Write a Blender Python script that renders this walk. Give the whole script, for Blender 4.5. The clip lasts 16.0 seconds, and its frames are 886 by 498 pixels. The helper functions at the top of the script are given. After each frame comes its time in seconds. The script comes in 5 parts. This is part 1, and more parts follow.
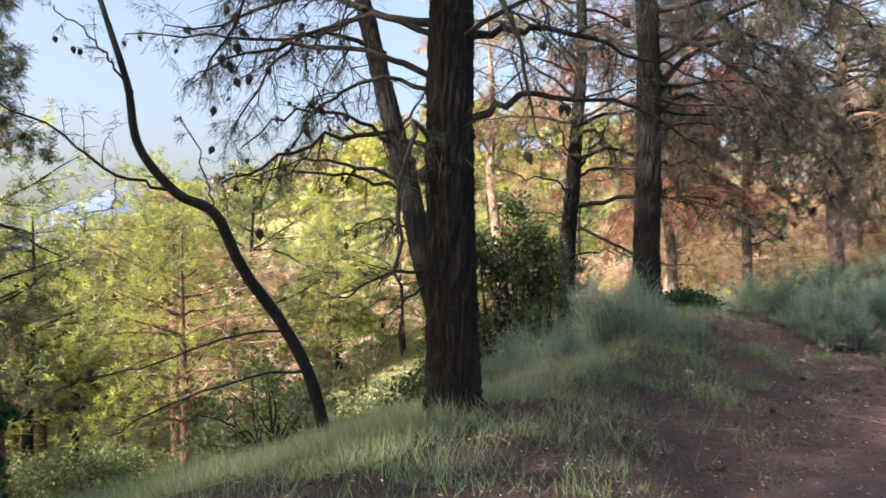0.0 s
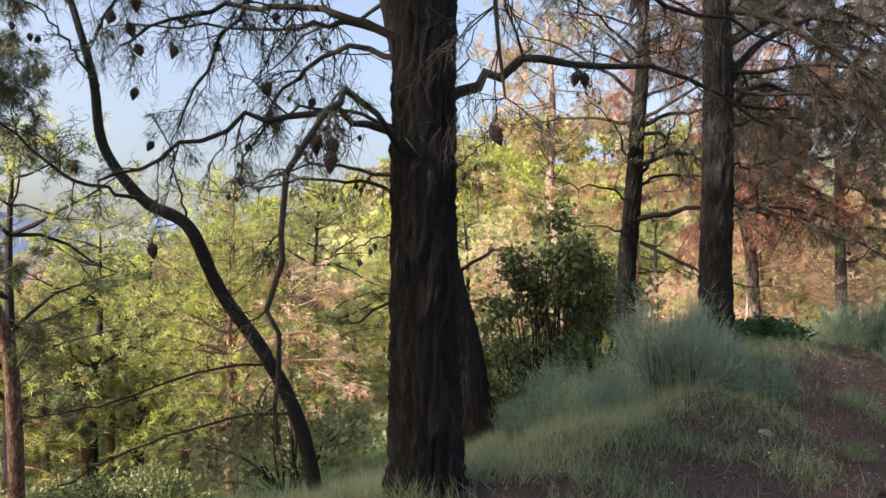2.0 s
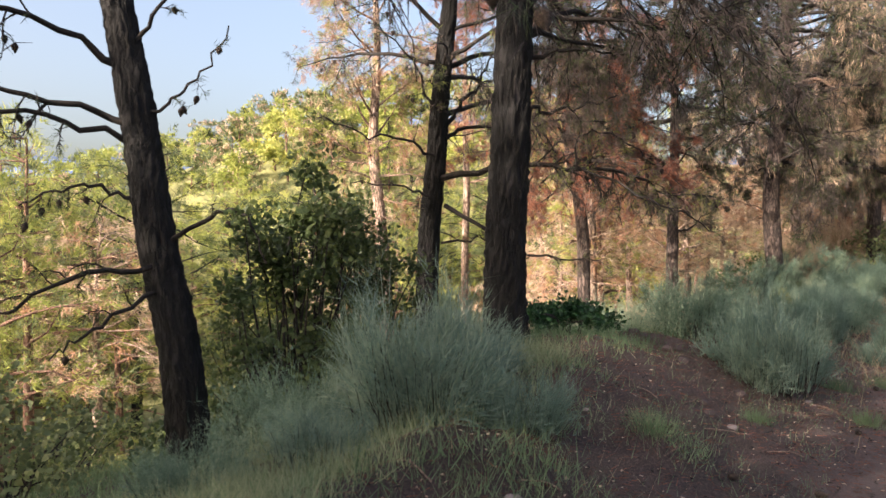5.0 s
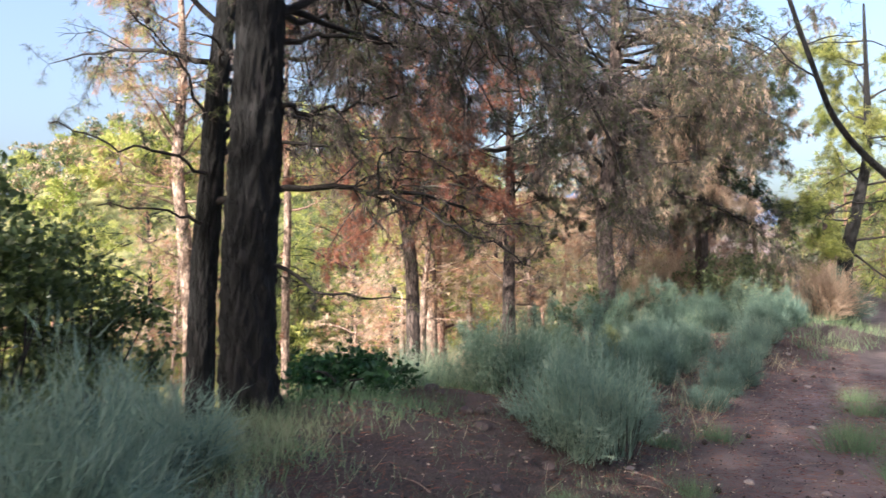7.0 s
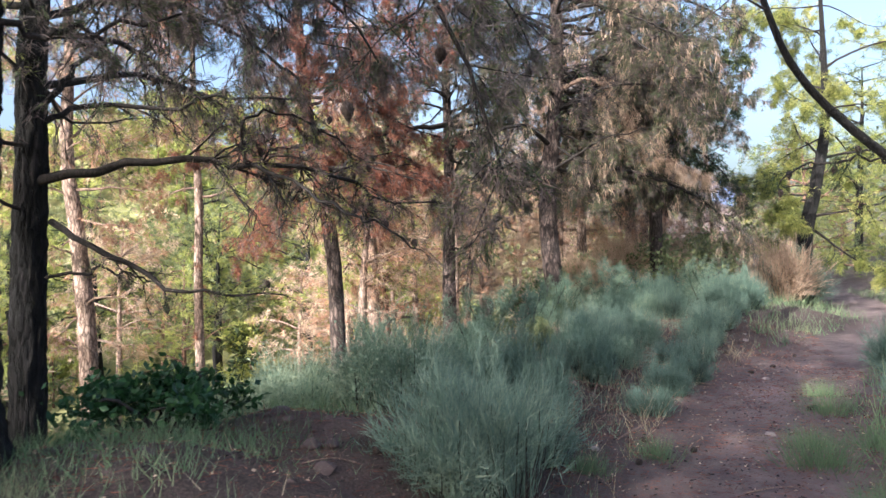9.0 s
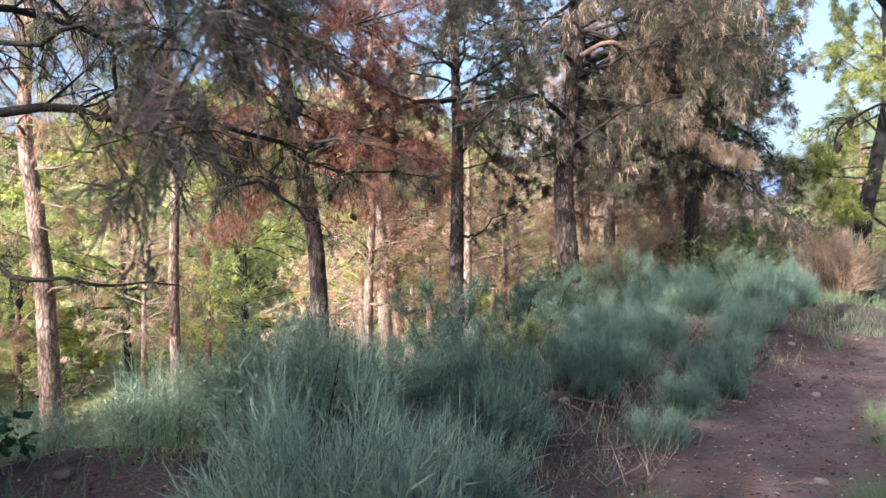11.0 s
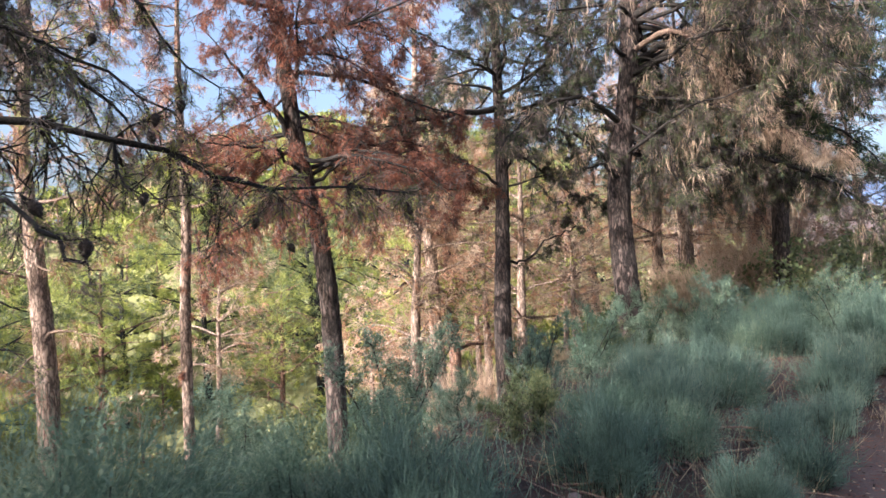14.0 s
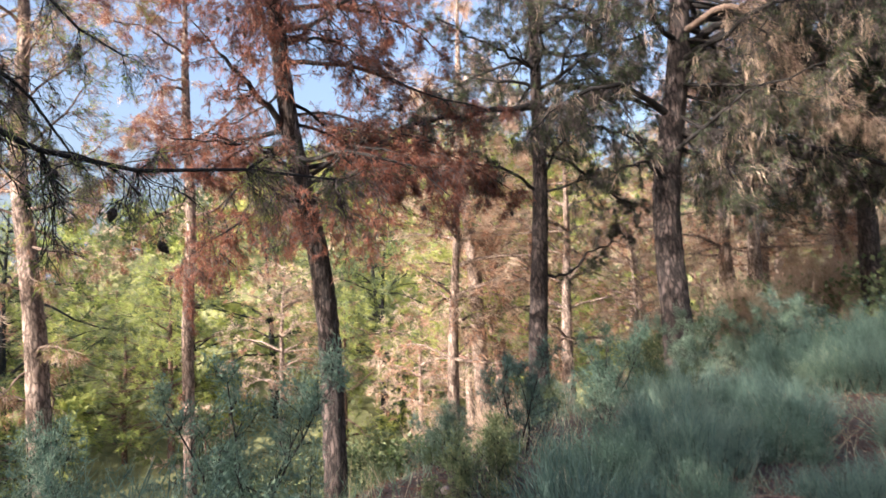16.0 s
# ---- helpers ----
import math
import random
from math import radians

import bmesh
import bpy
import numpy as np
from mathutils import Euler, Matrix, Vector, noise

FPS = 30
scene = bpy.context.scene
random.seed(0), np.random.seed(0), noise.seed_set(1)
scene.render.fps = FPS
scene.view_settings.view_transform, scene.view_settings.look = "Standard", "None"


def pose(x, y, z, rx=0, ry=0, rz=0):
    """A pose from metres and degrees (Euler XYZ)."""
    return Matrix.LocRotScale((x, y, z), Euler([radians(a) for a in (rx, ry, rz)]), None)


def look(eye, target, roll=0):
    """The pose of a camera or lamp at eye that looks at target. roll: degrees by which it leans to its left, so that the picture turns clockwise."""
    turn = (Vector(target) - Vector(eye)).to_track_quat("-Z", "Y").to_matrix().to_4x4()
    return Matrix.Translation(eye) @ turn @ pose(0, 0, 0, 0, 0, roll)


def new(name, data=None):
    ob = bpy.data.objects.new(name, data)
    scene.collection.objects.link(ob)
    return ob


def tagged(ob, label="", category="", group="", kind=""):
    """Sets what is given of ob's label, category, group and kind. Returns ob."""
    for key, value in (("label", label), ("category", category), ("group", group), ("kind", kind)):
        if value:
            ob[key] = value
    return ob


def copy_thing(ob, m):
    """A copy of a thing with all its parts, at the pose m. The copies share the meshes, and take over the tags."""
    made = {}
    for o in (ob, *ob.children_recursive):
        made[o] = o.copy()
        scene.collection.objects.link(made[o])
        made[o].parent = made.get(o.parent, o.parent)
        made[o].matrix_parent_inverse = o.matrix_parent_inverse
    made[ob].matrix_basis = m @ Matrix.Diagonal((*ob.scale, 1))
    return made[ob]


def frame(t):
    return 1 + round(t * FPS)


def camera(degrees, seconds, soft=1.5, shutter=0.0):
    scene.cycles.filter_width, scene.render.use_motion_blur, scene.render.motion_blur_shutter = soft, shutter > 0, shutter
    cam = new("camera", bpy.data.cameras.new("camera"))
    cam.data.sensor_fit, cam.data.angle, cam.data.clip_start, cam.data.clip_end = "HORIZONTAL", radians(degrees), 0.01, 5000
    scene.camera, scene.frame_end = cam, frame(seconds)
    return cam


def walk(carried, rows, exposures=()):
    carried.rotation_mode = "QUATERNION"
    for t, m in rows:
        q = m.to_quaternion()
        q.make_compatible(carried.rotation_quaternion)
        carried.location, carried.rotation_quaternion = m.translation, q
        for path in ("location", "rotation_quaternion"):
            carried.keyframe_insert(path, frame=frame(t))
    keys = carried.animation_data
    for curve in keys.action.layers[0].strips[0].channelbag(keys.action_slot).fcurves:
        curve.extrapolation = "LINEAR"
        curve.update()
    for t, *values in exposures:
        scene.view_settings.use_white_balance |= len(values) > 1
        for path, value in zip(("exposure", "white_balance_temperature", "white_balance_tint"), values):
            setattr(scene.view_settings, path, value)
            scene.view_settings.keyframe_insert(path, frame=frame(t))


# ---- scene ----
cam = camera(60.9, 16.0, soft=1.5, shutter=0.3)
PATH = [
    (0, (0.037, 0.042, 1.419), (0.056, 2.041, 1.455), -1.4),
    (0.5, (0.164, 0.384, 1.41), (0.032, 2.379, 1.451), -0.7),
    (1, (0.291, 0.7, 1.44), (0.106, 2.691, 1.471), -0.6),
    (1.5, (0.453, 1.013, 1.464), (0.21, 2.997, 1.537), -0.2),
    (2, (0.552, 1.343, 1.463), (0.37, 3.333, 1.544), -1.0),
    (2.5, (0.702, 1.597, 1.453), (0.503, 3.586, 1.531), -1.2),
    (3, (0.878, 1.869, 1.458), (0.728, 3.862, 1.531), -0.8),
    (3.5, (1.084, 2.171, 1.49), (1.112, 4.17, 1.532), -1.4),
    (5.8, (1.914, 3.871, 1.559), (2.2, 5.85, 1.526), -0.0),
    (6, (2.019, 4.003, 1.566), (2.367, 5.972, 1.553), -0.3),
    (6.5, (2.245, 4.225, 1.573), (2.663, 6.18, 1.603), -0.6),
    (7, (2.48, 4.503, 1.57), (3.02, 6.428, 1.626), -0.6),
    (7.5, (2.741, 4.797, 1.58), (3.373, 6.694, 1.623), -1.8),
    (8, (3.011, 5.041, 1.566), (3.624, 6.944, 1.585), -2.0),
    (8.5, (3.227, 5.358, 1.541), (3.852, 7.258, 1.551), -1.7),
    (8.6, (3.281, 5.443, 1.533), (3.913, 7.34, 1.555), -1.2),
    (9, (3.518, 5.593, 1.53), (4.139, 7.494, 1.555), -2.2),
    (9.2, (3.645, 5.708, 1.535), (4.267, 7.609, 1.567), -1.8),
    (11.3, (4.786, 7.05, 1.409), (5.235, 8.999, 1.409), -2.2),
    (11.5, (4.878, 7.162, 1.406), (5.257, 9.126, 1.403), -2.0),
    (12, (5.07, 7.388, 1.424), (5.349, 9.369, 1.437), -1.5),
    (12.5, (5.155, 7.619, 1.465), (5.467, 9.593, 1.532), -1.8),
    (13, (5.337, 7.828, 1.472), (5.637, 9.803, 1.559), -1.4),
    (13.5, (5.587, 8.057, 1.412), (5.881, 10.034, 1.495), -2.3),
    (14, (5.785, 8.238, 1.476), (6.07, 10.216, 1.561), -3.4),
    (14.5, (6.106, 8.448, 1.462), (6.392, 10.424, 1.569), -2.8),
    (15, (6.394, 8.74, 1.371), (6.735, 10.709, 1.453), -2.6),
    (15.5, (6.546, 9.068, 1.378), (6.794, 11.051, 1.446), -3.5),
    (16, (6.714, 9.38, 1.409), (6.79, 11.374, 1.551), -2.9),
]
walk(cam, [(t, look(eye, target, roll)) for t, eye, target, roll in PATH], exposures=[(0, 1.66, 6450, 15), (1.5, 1.55, 6450, 15), (3.5, 1.5, 7000, 17), (6.5, 1.66, 6050, 13), (9, 1.68, 5650, 12), (12, 1.65, 5600, 13), (16, 1.55, 5850, 14)])

# ---------------------------------------------------------------- light
SUN_EL, SUN_AZ = 25.0, 236.0      # degrees; azimuth clockwise from +y
sx = math.sin(radians(SUN_AZ)) * math.cos(radians(SUN_EL))
sy = math.cos(radians(SUN_AZ)) * math.cos(radians(SUN_EL))
sz = math.sin(radians(SUN_EL))

world = bpy.data.worlds.new("world")
scene.world = world
world.use_nodes = True
wn = world.node_tree.nodes
sky = wn.new("ShaderNodeTexSky")
sky.sky_type = "NISHITA"
sky.sun_disc = False
sky.sun_elevation = radians(SUN_EL)
sky.sun_rotation = radians(SUN_AZ)
sky.air_density, sky.dust_density, sky.ozone_density = 1.0, 7.0, 0.5
wn["Background"].inputs["Strength"].default_value = 0.14
world.node_tree.links.new(sky.outputs["Color"], wn["Background"].inputs["Color"])

sun = new("sun", bpy.data.lights.new("sun", "SUN"))
sun.data.energy, sun.data.angle, sun.data.color = 5.0, radians(0.6), (1.0, 0.88, 0.71)
sun.matrix_world = look((sx * 50, sy * 50, sz * 50), (0, 0, 0))


# ---------------------------------------------------------------- materials
def material(name):
    m = bpy.data.materials.new(name)
    m.use_nodes = True
    return m, m.node_tree.nodes, m.node_tree.links, m.node_tree.nodes["Principled BSDF"]


def ramp_node(nodes, stops):
    r = nodes.new("ShaderNodeValToRGB")
    e = r.color_ramp.elements
    while len(e) < len(stops):
        e.new(0.5)
    for k, (p, c) in enumerate(stops):
        e[k].position, e[k].color = p, (*c, 1)
    return r


def noise_node(nodes, links, vector, scale, detail=4, rough=0.6):
    n = nodes.new("ShaderNodeTexNoise")
    n.inputs["Scale"].default_value, n.inputs["Detail"].default_value = scale, detail
    n.inputs["Roughness"].default_value = rough
    links.new(vector, n.inputs["Vector"])
    return n


def mixed(nodes, links, fac, a, b, blend="MIX"):
    m = nodes.new("ShaderNodeMix")
    m.data_type, m.blend_type = "RGBA", blend
    for sock, v in ((m.inputs["Factor"], fac), (m.inputs["A"], a), (m.inputs["B"], b)):
        if isinstance(v, (int, float)):
            sock.default_value = v
        elif isinstance(v, tuple):
            sock.default_value = (*v, 1)
        else:
            links.new(v, sock)
    return m.outputs["Result"]


def bark_material(name, dark, mid, pale, stretch=0.22, bump=0.6, scale=16):
    """Fissured bark: long plates up the trunk, lichen and dust at a larger scale."""
    m, n, l, b = material(name)
    tc = n.new("ShaderNodeTexCoord")
    mp = n.new("ShaderNodeMapping")
    mp.inputs["Scale"].default_value = (1, 1, stretch)
    l.new(tc.outputs["Object"], mp.inputs["Vector"])
    v = n.new("ShaderNodeTexVoronoi")
    v.feature = "DISTANCE_TO_EDGE"
    v.inputs["Scale"].default_value = scale * 1.3
    fine = noise_node(n, l, mp.outputs["Vector"], scale, 6, 0.7)
    warp = mixed(n, l, 0.12, mp.outputs["Vector"], fine.outputs["Color"])
    l.new(warp, v.inputs["Vector"])
    big = noise_node(n, l, tc.outputs["Object"], 1.7, 3)
    edge = ramp_node(n, [(0.0, (0, 0, 0)), (0.22, (1, 1, 1))])
    l.new(v.outputs["Distance"], edge.inputs["Fac"])
    col = ramp_node(n, [(0.25, dark), (0.5, mid), (0.78, pale)])
    l.new(fine.outputs["Fac"], col.inputs["Fac"])
    plate = mixed(n, l, edge.outputs["Color"], tuple(c * 0.35 for c in dark), col.outputs["Color"])
    patch = ramp_node(n, [(0.35, (0.75, 0.72, 0.7)), (0.7, (1.15, 1.1, 1.05))])
    l.new(big.outputs["Fac"], patch.inputs["Fac"])
    l.new(mixed(n, l, 1.0, plate, patch.outputs["Color"], "MULTIPLY"), b.inputs["Base Color"])
    b.inputs["Roughness"].default_value = 0.9
    height = mixed(n, l, 0.45, edge.outputs["Color"], fine.outputs["Color"])
    bp = n.new("ShaderNodeBump")
    bp.inputs["Strength"].default_value, bp.inputs["Distance"].default_value = bump, 0.035
    l.new(height, bp.inputs["Height"])
    l.new(bp.outputs["Normal"], b.inputs["Normal"])
    return m


def leaf_material(name, stops, through_light=0.35, rough=0.55, patch=0.25):
    """Foliage: every needle or leaf its own tone, drifts of tone over the plant, part of the light passes through."""
    m, n, l, b = material(name)
    geo = n.new("ShaderNodeNewGeometry")
    oi = n.new("ShaderNodeObjectInfo")
    tc = n.new("ShaderNodeTexCoord")
    big = noise_node(n, l, tc.outputs["Object"], 0.9, 2)
    add = n.new("ShaderNodeMath")
    add.operation = "MULTIPLY_ADD"
    l.new(geo.outputs["Random Per Island"], add.inputs[0])
    add.inputs[1].default_value = 0.45
    l.new(big.outputs["Fac"], add.inputs[2])
    add2 = n.new("ShaderNodeMath")
    add2.operation = "MULTIPLY_ADD"
    l.new(oi.outputs["Random"], add2.inputs[0])
    add2.inputs[1].default_value = patch
    l.new(add.outputs[0], add2.inputs[2])
    sub = n.new("ShaderNodeMath")
    sub.operation = "SUBTRACT"
    l.new(add2.outputs[0], sub.inputs[0])
    sub.inputs[1].default_value = 0.22 + patch / 2
    col = ramp_node(n, stops)
    l.new(sub.outputs[0], col.inputs["Fac"])
    l.new(col.outputs["Color"], b.inputs["Base Color"])
    b.inputs["Roughness"].default_value = rough
    b.inputs["Specular IOR Level"].default_value = 0.3
    tr = n.new("ShaderNodeBsdfTranslucent")
    l.new(col.outputs["Color"], tr.inputs["Color"])
    mx = n.new("ShaderNodeMixShader")
    mx.inputs["Fac"].default_value = through_light
    l.new(b.outputs["BSDF"], mx.inputs[1])
    l.new(tr.outputs["BSDF"], mx.inputs[2])
    l.new(mx.outputs["Shader"], n["Material Output"].inputs["Surface"])
    return m


# shade on the near trunks is put into this near-black tone
BARK_SHADED = bark_material("shaded_pine_bark", (0.002, 0.0018, 0.0022), (0.0048, 0.0043, 0.0052), (0.024, 0.0215, 0.025), 0.24, 1.0, 13)
# pale dry bark, with warm sunlight put into its tone as well
BARK_PALE_SUNLIT = bark_material("pale_sunlit_bark", (0.20, 0.14, 0.11), (0.42, 0.32, 0.27), (0.62, 0.52, 0.46), 0.3, 0.5)
BARK_RED = bark_material("reddish_bark", (0.12, 0.06, 0.045), (0.25, 0.15, 0.115), (0.38, 0.27, 0.22), 0.3, 0.5)
BARK_MID = bark_material("grey_brown_bark", (0.04, 0.03, 0.028), (0.11, 0.082, 0.075), (0.26, 0.205, 0.185), 0.25, 0.9)
TWIG = bark_material("twig_bark", (0.012, 0.010, 0.010), (0.030, 0.024, 0.022), (0.07, 0.056, 0.052), 0.5, 0.2, 30)
TWIG_DRY = bark_material("dry_twig_bark", (0.16, 0.11, 0.09), (0.30, 0.21, 0.17), (0.46, 0.35, 0.28), 0.5, 0.2, 30)
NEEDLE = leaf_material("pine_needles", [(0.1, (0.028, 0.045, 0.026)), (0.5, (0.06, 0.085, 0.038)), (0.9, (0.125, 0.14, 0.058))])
# lit copy of NEEDLE: the sun's yellow is put into the colour
NEEDLE_SUN = leaf_material("sunlit_pine_needles", [(0.1, (0.13, 0.18, 0.05)), (0.5, (0.30, 0.34, 0.09)), (0.9, (0.52, 0.50, 0.17))], 0.5)
NEEDLE_DEAD = leaf_material("rusty_dead_needles", [(0.1, (0.15, 0.075, 0.05)), (0.5, (0.40, 0.215, 0.14)), (0.9, (0.64, 0.41, 0.28))], 0.45)
NEEDLE_RUST = leaf_material("dark_rusty_needles", [(0.1, (0.085, 0.03, 0.022)), (0.5, (0.22, 0.085, 0.055)), (0.9, (0.44, 0.20, 0.125))], 0.35)
NEEDLE_TAN = leaf_material("tan_dead_needles", [(0.1, (0.21, 0.155, 0.115)), (0.5, (0.50, 0.37, 0.275)), (0.9, (0.72, 0.58, 0.44))], 0.45)
NEEDLE_GREY = leaf_material("grey_dry_needles", [(0.1, (0.05, 0.042, 0.042)), (0.5, (0.125, 0.10, 0.095)), (0.9, (0.26, 0.205, 0.18))], 0.35)
OAK_LEAF = leaf_material("oak_leaves", [(0.1, (0.03, 0.05, 0.02)), (0.5, (0.085, 0.12, 0.045)), (0.9, (0.27, 0.29, 0.10))], 0.35, 0.4)
DARK_LEAF = leaf_material("dark_shrub_leaves", [(0.1, (0.012, 0.04, 0.015)), (0.5, (0.03, 0.085, 0.03)), (0.9, (0.07, 0.15, 0.05))], 0.3, 0.4)
BROOM = leaf_material("broom_stems", [(0.05, (0.05, 0.085, 0.07)), (0.5, (0.15, 0.23, 0.185)), (0.95, (0.30, 0.37, 0.28))], 0.35, patch=0.45)
BROOM_DARK = leaf_material("heath_stems", [(0.05, (0.055, 0.095, 0.07)), (0.5, (0.155, 0.235, 0.17)), (0.95, (0.36, 0.42, 0.30))], 0.35, patch=0.45)
GRASS = leaf_material("grass_blades", [(0.1, (0.08, 0.13, 0.065)), (0.5, (0.16, 0.24, 0.13)), (0.9, (0.31, 0.345, 0.2))], 0.4)
PALE_GRASS = leaf_material("pale_grass_blades", [(0.1, (0.16, 0.20, 0.11)), (0.5, (0.30, 0.34, 0.20)), (0.9, (0.48, 0.47, 0.31))], 0.45)
STRAW = leaf_material("dry_grass", [(0.1, (0.22, 0.17, 0.11)), (0.5, (0.40, 0.33, 0.22)), (0.9, (0.6, 0.52, 0.36))], 0.3)
SCRUB = leaf_material("scrub_leaves", [(0.1, (0.06, 0.085, 0.045)), (0.5, (0.145, 0.18, 0.085)), (0.9, (0.32, 0.33, 0.16))], 0.35)
CONE = bark_material("cone_scales", (0.03, 0.022, 0.018), (0.07, 0.05, 0.04), (0.14, 0.1, 0.08), 1.0, 0.5, 40)


def ground_material():
    """Needle litter, bare reddish earth on the trail, mossy and grassy drifts, far scrub."""
    m, n, l, b = material("forest_floor")
    tc = n.new("ShaderNodeTexCoord")
    v = tc.outputs["Object"]
    att = n.new("ShaderNodeVertexColor")
    att.layer_name = "cover"
    sep = n.new("ShaderNodeSeparateColor")
    l.new(att.outputs["Color"], sep.inputs["Color"])
    n1, n2, n3 = noise_node(n, l, v, 75, 8, 0.8), noise_node(n, l, v, 5.5, 5), noise_node(n, l, v, 0.8, 4)
    litter = ramp_node(n, [(0.32, (0.015, 0.010, 0.0105)), (0.5, (0.058, 0.040, 0.039)), (0.7, (0.19, 0.138, 0.128))])
    l.new(n1.outputs["Fac"], litter.inputs["Fac"])
    earth = ramp_node(n, [(0.34, (0.08, 0.06, 0.061)), (0.52, (0.20, 0.152, 0.152)), (0.72, (0.38, 0.31, 0.30))])
    l.new(mixed(n, l, 0.5, n1.outputs["Color"], n2.outputs["Color"]), earth.inputs["Fac"])
    moss = ramp_node(n, [(0.3, (0.05, 0.065, 0.032)), (0.6, (0.12, 0.14, 0.065)), (0.8, (0.22, 0.21, 0.11))])
    l.new(n1.outputs["Fac"], moss.inputs["Fac"])
    c = mixed(n, l, sep.outputs["Red"], litter.outputs["Color"], earth.outputs["Color"])
    mul = n.new("ShaderNodeMath")
    mul.operation = "MULTIPLY"
    cut = ramp_node(n, [(0.42, (0, 0, 0)), (0.6, (1, 1, 1))])
    l.new(n2.outputs["Fac"], cut.inputs["Fac"])
    l.new(cut.outputs["Color"], mul.inputs[0])
    l.new(sep.outputs["Green"], mul.inputs[1])
    c = mixed(n, l, mul.outputs[0], c, moss.outputs["Color"])
    field = ramp_node(n, [(0.3, (0.09, 0.11, 0.05)), (0.55, (0.21, 0.22, 0.09)), (0.8, (0.38, 0.34, 0.17))])
    l.new(mixed(n, l, 0.5, n1.outputs["Color"], n2.outputs["Color"]), field.inputs["Fac"])
    c = mixed(n, l, sep.outputs["Blue"], c, field.outputs["Color"])
    tone = ramp_node(n, [(0.32, (0.62, 0.6, 0.62)), (0.68, (1.25, 1.18, 1.15))])
    l.new(n3.outputs["Fac"], tone.inputs["Fac"])
    l.new(mixed(n, l, 1.0, c, tone.outputs["Color"], "MULTIPLY"), b.inputs["Base Color"])
    b.inputs["Roughness"].default_value = 0.95
    bp = n.new("ShaderNodeBump")
    bp.inputs["Strength"].default_value, bp.inputs["Distance"].default_value = 1.0, 0.06
    l.new(mixed(n, l, 0.4, n1.outputs["Color"], n2.outputs["Color"]), bp.inputs["Height"])
    l.new(bp.outputs["Normal"], b.inputs["Normal"])
    return m


def plain_material(name, stops, scale, rough=0.9, bump=0.3):
    m, n, l, b = material(name)
    tc = n.new("ShaderNodeTexCoord")
    n1 = noise_node(n, l, tc.outputs["Object"], scale, 6, 0.65)
    col = ramp_node(n, stops)
    l.new(n1.outputs["Fac"], col.inputs["Fac"])
    l.new(col.outputs["Color"], b.inputs["Base Color"])
    b.inputs["Roughness"].default_value = rough
    bp = n.new("ShaderNodeBump")
    bp.inputs["Strength"].default_value, bp.inputs["Distance"].default_value = bump, 0.02
    l.new(n1.outputs["Fac"], bp.inputs["Height"])
    l.new(bp.outputs["Normal"], b.inputs["Normal"])
    return m


FLOOR = ground_material()
STONE = plain_material("rough_stone", [(0.3, (0.17, 0.13, 0.12)), (0.7, (0.36, 0.3, 0.28))], 14)
CLOD = plain_material("dark_earth", [(0.3, (0.03, 0.02, 0.02)), (0.7, (0.10, 0.07, 0.066))], 30)
# distance haze is painted as a flat blue base colour
HAZE = plain_material("haze_painted_mountain", [(0.3, (0.07, 0.11, 0.21)), (0.7, (0.09, 0.135, 0.24))], 0.01, 1.0, 0.0)


# ---------------------------------------------------------------- mesh tools
def mesh_of(name, verts, tris, mat):
    """A mesh from arrays of corners and triangles."""
    me = bpy.data.meshes.new(name)
    verts = np.asarray(verts, dtype=np.float32).reshape(-1, 3)
    tris = np.asarray(tris, dtype=np.int32).reshape(-1, 3)
    me.vertices.add(len(verts))
    me.vertices.foreach_set("co", verts.ravel())
    me.loops.add(len(tris) * 3)
    me.loops.foreach_set("vertex_index", tris.ravel())
    me.polygons.add(len(tris))
    me.polygons.foreach_set("loop_start", np.arange(0, len(tris) * 3, 3, dtype=np.int32))
    me.update(calc_edges=True)
    me.validate()
    me.materials.append(mat)
    return me


def smooth(me):
    me.polygons.foreach_set("use_smooth", np.ones(len(me.polygons), dtype=bool))
    return me


def thing(name, at, label, category, group="", kind="", turn=0.0):
    ob = new(name)
    ob.empty_display_size = 0.2
    ob.location = at
    ob.rotation_euler = (0, 0, turn)
    return tagged(ob, label, category, group, kind)


def part(name, me, parent, label=""):
    ob = new(name, me)
    ob.parent = parent
    return tagged(ob, label)


def unit(v):
    v = np.asarray(v, float)
    return v / np.maximum(np.linalg.norm(v, axis=-1, keepdims=True), 1e-9)


def rail(ctrl, n):
    """A smooth line through the given places, in n points."""
    c = np.asarray(ctrl, float)
    c = np.vstack([2 * c[0] - c[1], c, 2 * c[-1] - c[-2]])
    out = []
    for u in np.linspace(0, len(c) - 3 - 1e-6, n):
        k, f = int(u), u - int(u)
        p0, p1, p2, p3 = c[k:k + 4]
        out.append(0.5 * (2 * p1 + (p2 - p0) * f + (2 * p0 - 5 * p1 + 4 * p2 - p3) * f * f + (3 * p1 - p0 - 3 * p2 + p3) * f ** 3))
    return np.array(out)


